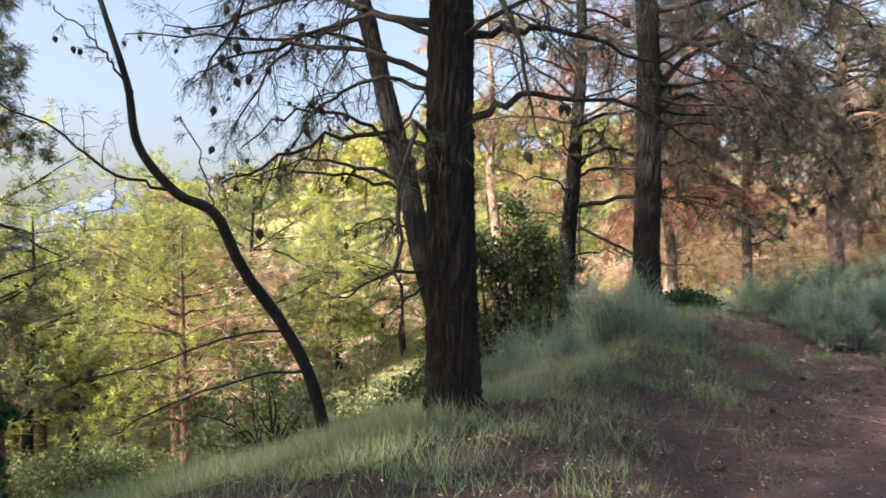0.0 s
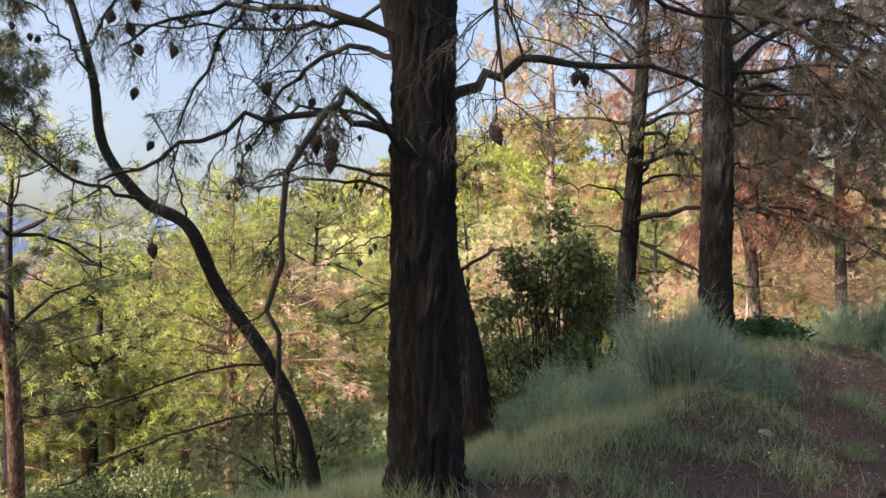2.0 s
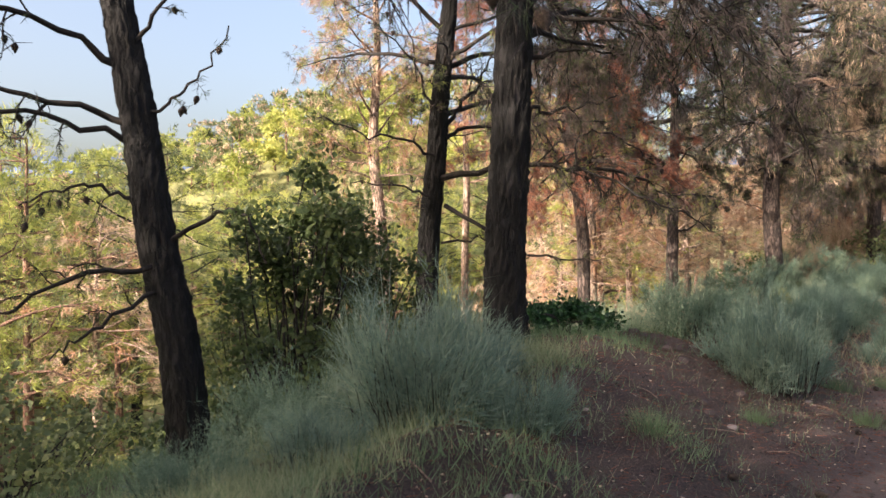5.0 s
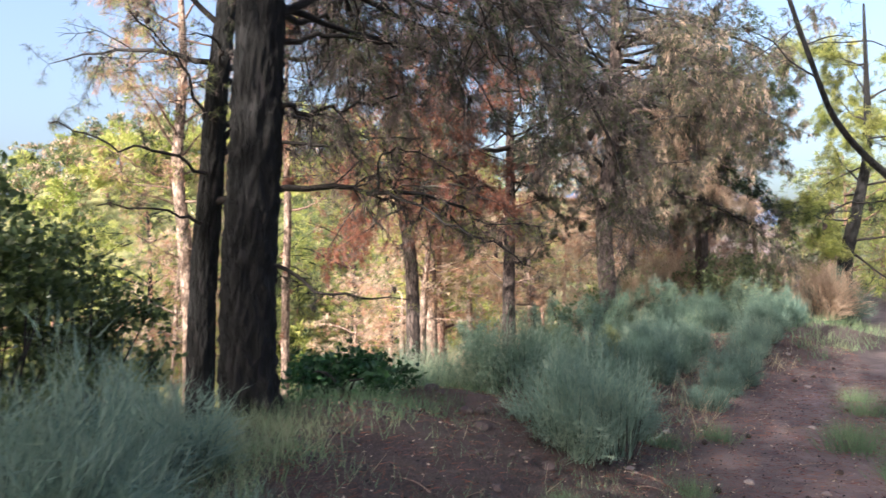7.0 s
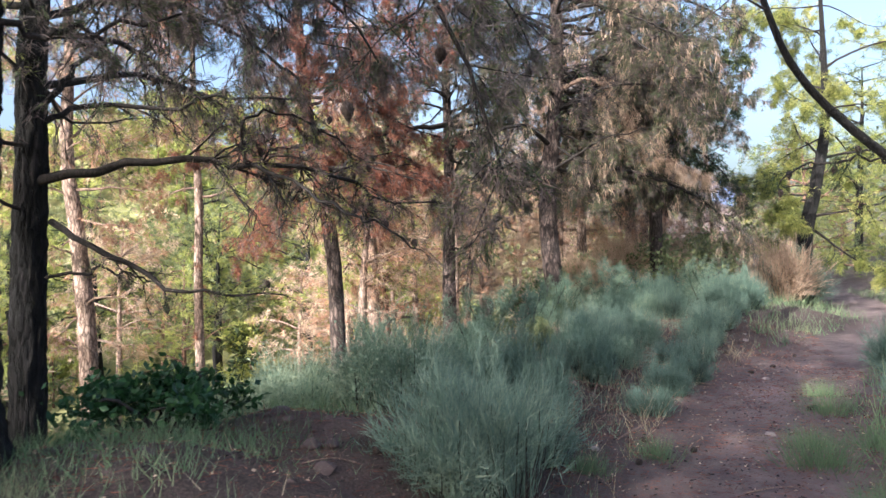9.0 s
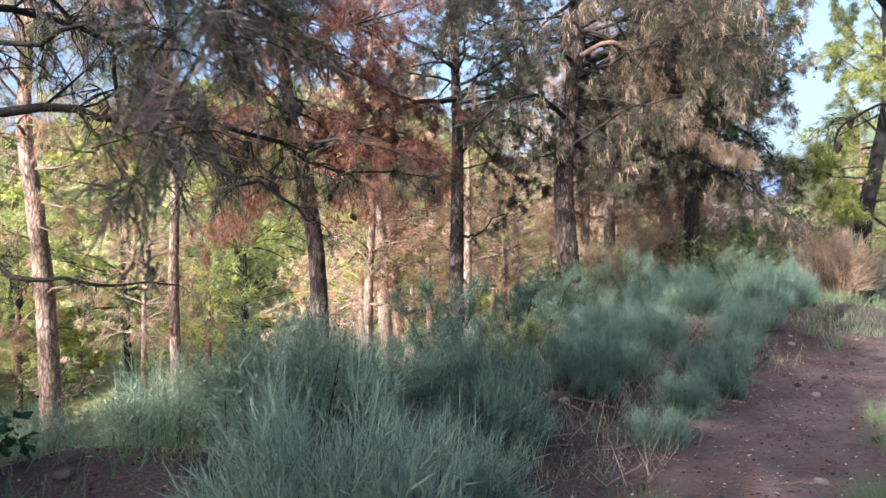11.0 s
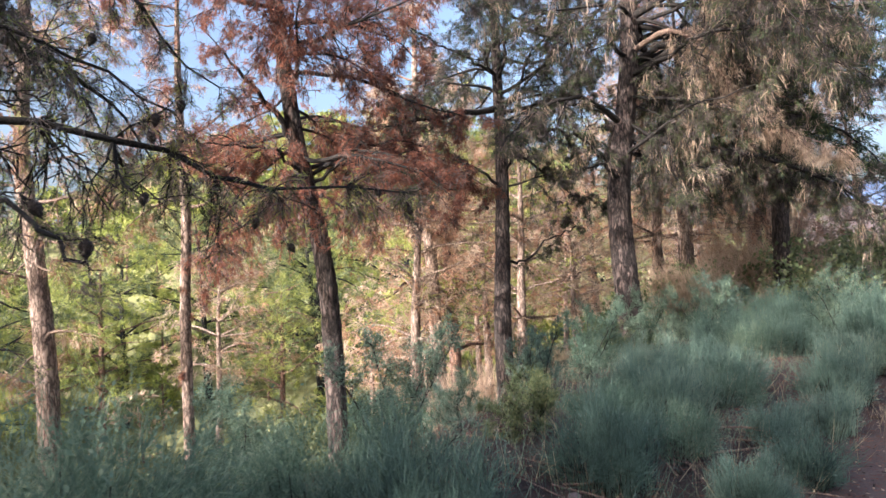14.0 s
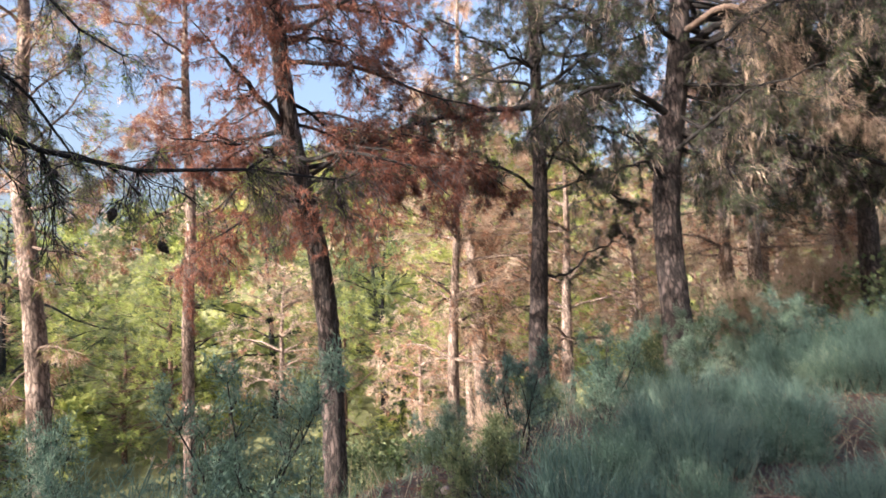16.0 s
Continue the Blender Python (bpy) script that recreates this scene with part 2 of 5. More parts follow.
class Wood:
    """Gathers round limbs and thin twigs into one mesh."""

    def __init__(self):
        self.v, self.f, self.n, self.twigs = [], [], 0, []

    def tube(self, p, r, sides=7, knobs=0.0, rng=None):
        p, r = np.asarray(p, float), np.asarray(r, float)
        t = unit(np.gradient(p, axis=0))
        ref = np.array([0.31, 0.17, 0.93]) if abs(t[:, 2].mean()) < 0.8 else np.array([0.95, 0.3, 0.05])
        a = unit(np.cross(t, ref))
        b = np.cross(t, a)
        ang = np.linspace(0, 2 * math.pi, sides, endpoint=False)
        rr = np.repeat(r[:, None], sides, 1)
        if knobs and rng is not None:
            rr = rr * (1 + knobs * rng.standard_normal(rr.shape))
        ring = p[:, None] + rr[..., None] * (np.cos(ang)[None, :, None] * a[:, None] + np.sin(ang)[None, :, None] * b[:, None])
        k = len(p)
        i, j = np.meshgrid(np.arange(k - 1), np.arange(sides), indexing="ij")
        q = [i * sides + j, i * sides + (j + 1) % sides, (i + 1) * sides + (j + 1) % sides, (i + 1) * sides + j]
        self.v.append(ring.reshape(-1, 3))
        self.f.append(np.concatenate([np.stack([q[0], q[1], q[2]], -1).reshape(-1, 3), np.stack([q[0], q[2], q[3]], -1).reshape(-1, 3)]) + self.n)
        self.n += k * sides

    def twig(self, p0, p1, r0, r1):
        self.twigs.append((*p0, *p1, r0, r1))

    def arrays(self):
        if self.twigs:
            tw = np.array(self.twigs)
            p0, p1, r0, r1 = tw[:, :3], tw[:, 3:6], tw[:, 6:7], tw[:, 7:8]
            t = unit(p1 - p0)
            a = unit(np.cross(t, np.array([0.3, 0.2, 0.9]) + 0.01))
            b = np.cross(t, a)
            rings = []
            for p, r in ((p0, r0), (p1, r1)):
                for k in range(3):
                    c, s = math.cos(k * 2.0944), math.sin(k * 2.0944)
                    rings.append(p + r * (c * a + s * b))
            self.v.append(np.stack(rings, 1).reshape(-1, 3))
            loc = np.array([(0, 1, 4), (0, 4, 3), (1, 2, 5), (1, 5, 4), (2, 0, 3), (2, 3, 5)])
            self.f.append((loc[None] + (np.arange(len(tw)) * 6)[:, None, None]).reshape(-1, 3) + self.n)
            self.n += len(tw) * 6
            self.twigs = []
        return np.concatenate(self.v), np.concatenate(self.f)

    def mesh(self, name, mat, origin=(0, 0, 0)):
        v, f = self.arrays()
        return smooth(mesh_of(name, v - np.asarray(origin), f, mat))


def blades(c, d, length, width, rng, drop=0.0):
    """Thin pointed blades from places c along d: one triangle each."""
    n = len(c)
    d = unit(d)
    side = unit(np.cross(d, rng.standard_normal((n, 3))))
    ln = length * (0.65 + 0.7 * rng.random((n, 1)))
    w = width * (0.6 + 0.8 * rng.random((n, 1)))
    tip = c + d * ln
    tip[:, 2:3] -= drop * ln
    v = np.stack([c - side * w / 2, c + side * w / 2, tip], 1).reshape(-1, 3)
    return v, np.arange(n * 3).reshape(-1, 3)


def tufts(c, d, k, length, width, rng, spread=0.8, drop=0.0):
    """Tufts of k needles at each place."""
    c, d = np.repeat(c, k, 0), np.repeat(unit(d), k, 0)
    c = c + rng.standard_normal(c.shape) * length * 0.25
    return blades(c, d + spread * rng.standard_normal(d.shape), length, width, rng, drop)


def leaves(c, size, rng, flat=0.4):
    """Small pointed leaves, two triangles each, folded along the rib."""
    n = len(c)
    d = unit(rng.standard_normal((n, 3)) + np.array([0, 0, flat]))
    side = unit(np.cross(d, rng.standard_normal((n, 3))))
    s = size * (0.6 + 0.8 * rng.random((n, 1)))
    up = np.cross(d, side)
    v = np.stack([c, c + d * s * 0.5 + side * s * 0.32 + up * s * 0.1, c + d * s, c + d * s * 0.5 - side * s * 0.32 + up * s * 0.1], 1).reshape(-1, 3)
    k = np.arange(n)[:, None] * 4
    return v, np.concatenate([k + np.array([0, 1, 2]), k + np.array([0, 2, 3])])


def shoots(wood, ends, p, r, rng, spacing, reach, droop, first=0.25, sub=3, up=0.25):
    """Side twigs along a limb, with finer ones on them; ends gathers where needles may sit."""
    seg = np.linalg.norm(np.diff(p, axis=0), axis=1)
    s = np.concatenate([[0], np.cumsum(seg)])
    total = s[-1]
    at = total * first
    while at < total:
        k = min(np.searchsorted(s, at), len(p) - 1)
        f = at / total
        t = unit(p[k] - p[k - 1])
        d = unit(0.55 * t + 0.9 * unit(np.cross(t, rng.standard_normal(3))) + np.array([0, 0, up - droop * 0.6]))
        ln = reach * (1.15 - 0.75 * f) * (0.45 + 0.8 * rng.random())
        q, rad, steps = p[k].copy(), max(0.0035, min(r[k] * 0.45, 0.012)), 4
        for i in range(steps):
            d = unit(d + 0.28 * rng.standard_normal(3) + np.array([0, 0, -droop * 0.25]))
            q2 = q + d * ln / steps
            wood.twig(q, q2, rad * (1 - i * 0.2), rad * (0.8 - i * 0.2))
            for _ in range(sub if i else max(0, sub - 2)):
                e = unit(d + 0.9 * rng.standard_normal(3) + np.array([0, 0, -droop * 0.5]))
                l2 = ln * 0.28 * (0.5 + rng.random())
                g = q + (q2 - q) * rng.random()
                m = g + e * l2 * 0.5
                h = m + unit(e + 0.4 * rng.standard_normal(3) + np.array([0, 0, -droop * 0.4])) * l2 * 0.5
                wood.twig(g, m, rad * 0.5, rad * 0.4)
                wood.twig(m, h, rad * 0.4, 0.0014)
                ends.append((*h, *unit(h - g)))
                ends.append((*m, *unit(h - g)))
            q = q2
        ends.append((*q, *d))
        at += spacing * (0.6 + 0.8 * rng.random())


def wander(start, heading, length, rise, rng, n=10, wobble=0.12, sag=0.0):
    """A limb's line: leaves at a heading, rises or sags, wanders."""
    d = np.array([math.sin(heading), math.cos(heading), rise])
    p, out = np.array(start, float), [np.array(start, float)]
    for i in range(n - 1):
        d = unit(unit(d) + wobble * rng.standard_normal(3) + np.array([0, 0, -sag / n]))
        p = p + d * length / (n - 1)
        out.append(p.copy())
    return np.array(out)


def cone_mesh():
    """A closed pine cone: overlapping rows of scales on a tapered body."""
    w = Wood()
    h = np.linspace(0, 0.075, 9)
    r = np.array([0.006, 0.017, 0.023, 0.0245, 0.023, 0.019, 0.014, 0.008, 0.002])
    r = r * np.array([1, 1.08, 0.93, 1.08, 0.93, 1.08, 0.93, 1.05, 1])
    w.tube(np.stack([h * 0, h * 0, -h], 1), r, 8)
    return w.mesh("cone", CONE)


CONE_ME = cone_mesh()


def bark_trunk(wood, ctrl, radii, rings, sides, rng, ridge=0.06, flare=0.35):
    """A trunk with furrowed bark in real relief and a root flare."""
    p = rail(ctrl, rings)
    r = np.interp(np.linspace(0, 1, rings), np.linspace(0, 1, len(radii)), radii)
    hgt = p[:, 2] - p[0, 2]
    r = r * (1 + flare * np.exp(-hgt / 0.22))
    t = unit(np.gradient(p, axis=0))
    a = unit(np.cross(t, np.array([0.95, 0.3, 0.05])))
    b = np.cross(t, a)
    ang = np.linspace(0, 2 * math.pi, sides, endpoint=False)
    off = rng.random() * 50
    rr = np.empty((rings, sides))
    for i in range(rings):
        for j in range(sides):
            x, y = math.cos(ang[j]), math.sin(ang[j])
            n1 = noise.noise((x * 4.2 + off, y * 4.2, hgt[i] * 5.2))
            n2 = noise.noise((x * 10 + off, y * 10, hgt[i] * 13))
            lobes = 0.10 * math.exp(-hgt[i] / 0.3) * math.sin(5 * ang[j] + off)
            rr[i, j] = r[i] * (1 + ridge * (1.1 - 3.4 * math.sqrt(abs(n1) + 0.01)) + ridge * 0.8 * n2 + lobes)
    ring = p[:, None] + rr[..., None] * (np.cos(ang)[None, :, None] * a[:, None] + np.sin(ang)[None, :, None] * b[:, None])
    i, j = np.meshgrid(np.arange(rings - 1), np.arange(sides), indexing="ij")
    q = [i * sides + j, i * sides + (j + 1) % sides, (i + 1) * sides + (j + 1) % sides, (i + 1) * sides + j]
    wood.v.append(ring.reshape(-1, 3))
    wood.f.append(np.concatenate([np.stack([q[0], q[1], q[2]], -1).reshape(-1, 3), np.stack([q[0], q[2], q[3]], -1).reshape(-1, 3)]) + wood.n)
    wood.n += rings * sides
    return p, r


def pine(label, ctrl, radii, seed, limbs=(), auto=(), dry=(), bark=None, twig=None, crown=(), cones=0, detail=(90, 26), ridge=0.06, flare=0.35, group="", name="pine_tree"):
    """A pine. ctrl: places along the trunk. limbs: lines of named limbs with radius, spacing, reach, droop. auto: bands
    (count, z0, z1, length, rise, sag, spacing, reach, droop, heading, spread) of limbs. crown: (material, share, needles a tuft, length, width, spread, drop)."""
    rng = np.random.default_rng(seed)
    base = np.array(ctrl[0], float)
    tree = thing(name, base, label, "tree", group)
    wood = Wood()
    p, r = bark_trunk(wood, ctrl, radii, detail[0], detail[1], rng, ridge, flare)
    part("trunk", wood.mesh("trunk", bark or BARK_SHADED, base), tree)
    ends = []
    for line, rad, spacing, reach, droop in limbs:
        w = Wood()
        q = rail(line, 16)
        q[2:] += 0.02 * rng.standard_normal((14, 3))
        rr = np.linspace(rad, 0.006, 16)
        w.tube(q, rr, 7, 0.05, rng)
        shoots(w, ends, q, rr, rng, spacing, reach, droop)
        part("branch", w.mesh("branch", twig or TWIG, base), tree)
    for count, z0, z1, length, rise, sag, spacing, reach, droop, heading, spread in auto:
        for i in range(count):
            z = z0 + (z1 - z0) * (i + rng.random()) / count
            k = int(np.argmin(abs(p[:, 2] - z)))
            az = radians(heading) + (rng.random() - 0.5) * 2 * radians(spread)
            ln = length * (0.55 + 0.7 * rng.random())
            w = Wood()
            q = wander(p[k], az, ln, rise + 0.28 * rng.standard_normal(), rng, 10, 0.16, sag)
            rr = np.linspace(min(r[k] * 0.4, 0.010 + 0.009 * ln), 0.004, 10)
            w.tube(q, rr, 6, 0.05, rng)
            shoots(w, ends, q, rr, rng, spacing, reach, droop, 0.25, 2 if z0 >= 4.2 else 3)
            part("branch", w.mesh("branch", twig or TWIG, base), tree)
    for line, rad, spacing, reach, droop in dry:
        w, tips = Wood(), []
        q = rail(line, 16)
        rr = np.linspace(rad, 0.006, 16)
        w.tube(q, rr, 7, 0.05, rng)
        shoots(w, tips, q, rr, rng, spacing, reach, droop, 0.15, 4)
        limb = part("branch", w.mesh("branch", TWIG_DRY, base), tree, "dead limb with hanging tan twigs")
        tips = np.array(tips)
        v, f = tufts(tips[:, :3], tips[:, 3:], 4, 0.10, 0.006, rng, 0.8, 0.5)
        part("dead_needles", mesh_of("dead_needles", v - base, f, NEEDLE_TAN), limb)
    ends = np.array(ends) if ends else np.zeros((0, 6))
    for mat, share, k, length, width, spread, drop in crown:
        pick = ends[rng.random(len(ends)) < share]
        if len(pick):
            v, f = tufts(pick[:, :3], pick[:, 3:], k, length, width, rng, spread, drop)
            part("crown", mesh_of("crown", v - base, f, mat), tree)
    if cones and len(ends):
        for e in ends[rng.choice(len(ends), min(cones, len(ends)), replace=False)]:
            o = part("cone", CONE_ME, tree)
            o.location = e[:3] - base
            o.rotation_euler = (rng.random() - 0.5, rng.random() - 0.5, rng.random() * 6)
    return tree


# ---------------------------------------------------------------- ground
PROFILE_L = (-60, -30, -8, -2.2, -1.1, 0.5, 1.2, 2.1, 3.1, 4.2, 5.3, 8.7, 15, 25, 40, 60, 90)
PROFILE_Z = (16, 7, 1.3, 0.15, 0, 0, 0.12, 0.45, 0.36, -0.02, -0.42, -1.35, -3.3, -6.0, -8.5, -9, -8)


def bend(a):
    """How far the trail has turned aside, by the way along it."""
    return np.minimum(0.031 * np.maximum(0, a - 11) ** 2, 3.6)


def ground(x, y):
    """The height of the land: trail, bank beside it, slope to the valley, hill beyond, mountains."""
    x, y = np.asarray(x, float), np.asarray(y, float)
    a, l = 0.581 * x + 0.814 * y, -0.814 * x + 0.581 * y
    m = l + bend(a) * np.clip((1.6 - l) / 1.2, 0, 1)
    z = sum(np.interp(m + d, PROFILE_L, PROFILE_Z) for d in (-0.35, 0, 0.35)) / 3
    z = z + 0.42 * np.exp(-((a - 9.0) / 2.1) ** 2 - ((l - 3.4) / 1.1) ** 2)
    z = z + 24.5 * np.exp(-((x - 3) / np.where(x < 3, 46.0, 60.0)) ** 2 - ((y - 96) / 28) ** 2) * np.clip((y - 40) / 30, 0, 1)
    z = z - 0.75 * np.clip((a - 11.5) / 4, 0, 1) * np.clip((l - 2.7) / 3, 0, 1) * np.clip((45 - l) / 20, 0, 1)
    near = np.exp(-(((x - 4) ** 2 + (y - 9) ** 2) / 40 ** 2))
    rough = 0.035 * np.sin(x * 3.1 + 1.3 * np.sin(y * 2.3)) * np.sin(y * 2.7 + np.sin(x * 1.9)) + 0.02 * np.sin(x * 7.3 + y * 3.9) * np.sin(y * 8.1 - x * 2.2)
    z = z + rough * near * np.clip((np.abs(l - 0.1) - 0.5) / 0.8, 0.15, 1)
    for mx, my, mh, mr in ((2.05, 6.75, 0.16, 0.5), (2.9, 7.9, 0.14, 0.55), (4.15, 10.0, 0.13, 0.5), (3.5, 9.0, 0.1, 0.5), (1.1, 6.0, 0.1, 0.45), (0.15, 4.95, 0.1, 0.5), (5.1, 10.9, 0.08, 0.5), (7.5, 13.4, 0.14, 0.7)):
        z = z + mh * np.exp(-((x - mx) ** 2 + (y - my) ** 2) / mr ** 2)
    lump = np.sin(x * 11.3 + 2.1 * np.sin(y * 6.1)) * np.sin(y * 12.7 + 1.8 * np.sin(x * 7.7))
    z = z + near * 0.016 * lump * np.clip((np.abs(l + 0.1) - 0.3) / 1.2, 0.25, 1)
    d = np.hypot(x, y)
    return np.where(d > 150, z * np.clip((400 - d) / 250, 0, 1) - 10 * np.clip((d - 150) / 250, 0, 1), z)


def build_ground():
    u = np.linspace(-1, 1, 321)
    g = np.sign(u) * (10.5 * np.abs(u) + 3000 * np.abs(u) ** 9)
    X, Y = np.meshgrid(3.5 + g, 9 + g, indexing="ij")
    Z = ground(X, Y)
    n = len(u)
    i, j = np.meshgrid(np.arange(n - 1), np.arange(n - 1), indexing="ij")
    q = [i * n + j, (i + 1) * n + j, (i + 1) * n + j + 1, i * n + j + 1]
    f = np.concatenate([np.stack([q[0], q[1], q[2]], -1).reshape(-1, 3), np.stack([q[0], q[2], q[3]], -1).reshape(-1, 3)])
    me = smooth(mesh_of("ground", np.stack([X, Y, Z], -1), f, FLOOR))
    l = (-0.814 * X + 0.581 * Y).ravel()
    l = l + bend((0.581 * X + 0.814 * Y).ravel()) * np.clip((1.6 - l) / 1.2, 0, 1)
    trail = np.clip(1.25 - np.abs(l + 0.2) / 1.1, 0, 1)
    green = np.clip((np.abs(l - 0.2) - 2.2) / 1.6, 0.08, 1)
    col = np.stack([trail, green, np.clip((l - 8.5) / 8, 0, 1), l * 0 + 1], -1).astype(np.float32)
    att = me.color_attributes.new("cover", "FLOAT_COLOR", "POINT")
    att.data.foreach_set("color", col.ravel())
    tagged(new("ground", me), "reddish earth trail and needle litter on a wooded slope", "ground", kind="structure")


build_ground()


def mountains():
    """Far range beyond the valley; aerial haze is put into its blue colour."""
    n = 90
    ang = np.linspace(radians(-75), radians(40), n)
    rng = np.random.default_rng(5)
    h = 150 + 40 * np.sin(ang * 6 + 1) + 25 * np.sin(ang * 14) + 6 * rng.standard_normal(n)
    rows = [(1050, -20 + 0 * h), (1150, h * 0.55), (1300, h), (1500, h * 0.7), (1800, -20 + 0 * h)]
    v = np.concatenate([np.stack([d * np.sin(ang), d * np.cos(ang), z], -1) for d, z in rows])
    f = []
    for k in range(4):
        for i in range(n - 1):
            a = k * n + i
            f += [(a, a + 1, a + n + 1), (a, a + n + 1, a + n)]
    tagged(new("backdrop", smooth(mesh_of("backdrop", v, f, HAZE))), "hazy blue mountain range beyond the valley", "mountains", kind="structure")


mountains()


def on_ground(x, y, sink=0.0):
    return (x, y, float(ground(x, y)) - sink)


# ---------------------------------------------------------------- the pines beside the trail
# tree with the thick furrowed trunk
pine("thick pine with deeply furrowed, shade-darkened bark beside the trail",
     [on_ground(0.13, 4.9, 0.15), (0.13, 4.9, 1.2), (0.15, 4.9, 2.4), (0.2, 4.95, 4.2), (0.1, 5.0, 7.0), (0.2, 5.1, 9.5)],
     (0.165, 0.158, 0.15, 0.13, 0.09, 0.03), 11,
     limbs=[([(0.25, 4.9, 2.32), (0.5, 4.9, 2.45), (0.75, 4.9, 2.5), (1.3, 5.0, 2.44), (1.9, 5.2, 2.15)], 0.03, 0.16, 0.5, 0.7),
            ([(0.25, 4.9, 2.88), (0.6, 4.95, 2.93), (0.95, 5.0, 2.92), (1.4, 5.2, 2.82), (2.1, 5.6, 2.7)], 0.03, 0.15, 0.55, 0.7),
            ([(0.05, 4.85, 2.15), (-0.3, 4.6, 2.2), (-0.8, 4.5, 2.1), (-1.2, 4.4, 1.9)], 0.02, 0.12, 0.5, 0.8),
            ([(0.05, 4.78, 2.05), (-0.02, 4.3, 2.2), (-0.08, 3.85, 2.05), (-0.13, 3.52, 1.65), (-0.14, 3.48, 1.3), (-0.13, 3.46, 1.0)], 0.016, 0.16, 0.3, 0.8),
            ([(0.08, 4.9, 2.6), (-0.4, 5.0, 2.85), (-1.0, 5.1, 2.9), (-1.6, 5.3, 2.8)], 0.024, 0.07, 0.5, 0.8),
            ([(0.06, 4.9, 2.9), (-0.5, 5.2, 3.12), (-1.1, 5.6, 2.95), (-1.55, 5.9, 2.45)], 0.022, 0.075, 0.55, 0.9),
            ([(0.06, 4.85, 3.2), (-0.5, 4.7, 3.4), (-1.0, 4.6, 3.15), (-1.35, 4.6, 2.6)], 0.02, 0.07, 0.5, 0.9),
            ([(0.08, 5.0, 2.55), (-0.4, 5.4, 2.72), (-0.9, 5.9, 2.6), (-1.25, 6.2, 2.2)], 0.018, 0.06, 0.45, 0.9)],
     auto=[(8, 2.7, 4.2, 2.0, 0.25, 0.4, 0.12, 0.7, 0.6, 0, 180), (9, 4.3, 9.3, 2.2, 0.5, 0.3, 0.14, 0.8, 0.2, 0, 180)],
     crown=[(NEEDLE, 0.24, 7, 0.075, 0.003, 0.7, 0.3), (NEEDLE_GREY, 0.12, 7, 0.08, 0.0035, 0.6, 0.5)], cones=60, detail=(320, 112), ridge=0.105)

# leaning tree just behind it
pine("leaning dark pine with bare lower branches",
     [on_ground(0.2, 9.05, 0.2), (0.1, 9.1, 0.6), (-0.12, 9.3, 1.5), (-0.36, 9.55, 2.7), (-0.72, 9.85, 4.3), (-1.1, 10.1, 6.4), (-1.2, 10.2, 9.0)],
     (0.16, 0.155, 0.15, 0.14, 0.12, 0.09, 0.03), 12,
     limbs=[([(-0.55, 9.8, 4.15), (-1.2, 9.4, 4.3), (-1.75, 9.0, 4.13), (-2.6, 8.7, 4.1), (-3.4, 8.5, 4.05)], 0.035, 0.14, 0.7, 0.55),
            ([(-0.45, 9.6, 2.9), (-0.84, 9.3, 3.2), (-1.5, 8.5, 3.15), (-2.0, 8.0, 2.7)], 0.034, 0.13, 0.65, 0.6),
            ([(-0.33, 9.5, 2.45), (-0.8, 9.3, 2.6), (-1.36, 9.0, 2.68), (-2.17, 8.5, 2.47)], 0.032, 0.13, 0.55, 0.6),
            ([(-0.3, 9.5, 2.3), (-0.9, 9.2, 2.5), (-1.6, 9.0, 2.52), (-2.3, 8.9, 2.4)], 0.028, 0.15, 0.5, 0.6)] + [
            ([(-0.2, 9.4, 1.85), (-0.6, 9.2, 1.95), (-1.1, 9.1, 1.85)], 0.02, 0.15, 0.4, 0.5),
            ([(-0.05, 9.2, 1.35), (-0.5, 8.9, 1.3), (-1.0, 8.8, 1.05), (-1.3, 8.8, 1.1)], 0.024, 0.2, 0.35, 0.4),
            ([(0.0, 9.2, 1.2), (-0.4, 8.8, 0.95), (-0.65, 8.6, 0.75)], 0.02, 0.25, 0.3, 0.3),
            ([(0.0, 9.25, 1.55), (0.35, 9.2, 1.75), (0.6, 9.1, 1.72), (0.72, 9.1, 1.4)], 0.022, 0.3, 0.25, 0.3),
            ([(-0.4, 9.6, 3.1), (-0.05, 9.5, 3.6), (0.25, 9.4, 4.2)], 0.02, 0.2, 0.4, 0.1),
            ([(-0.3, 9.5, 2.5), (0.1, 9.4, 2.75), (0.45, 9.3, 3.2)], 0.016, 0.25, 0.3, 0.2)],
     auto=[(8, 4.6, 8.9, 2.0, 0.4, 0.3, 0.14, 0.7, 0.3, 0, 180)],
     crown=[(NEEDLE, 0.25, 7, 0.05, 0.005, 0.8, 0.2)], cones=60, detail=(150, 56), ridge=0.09)

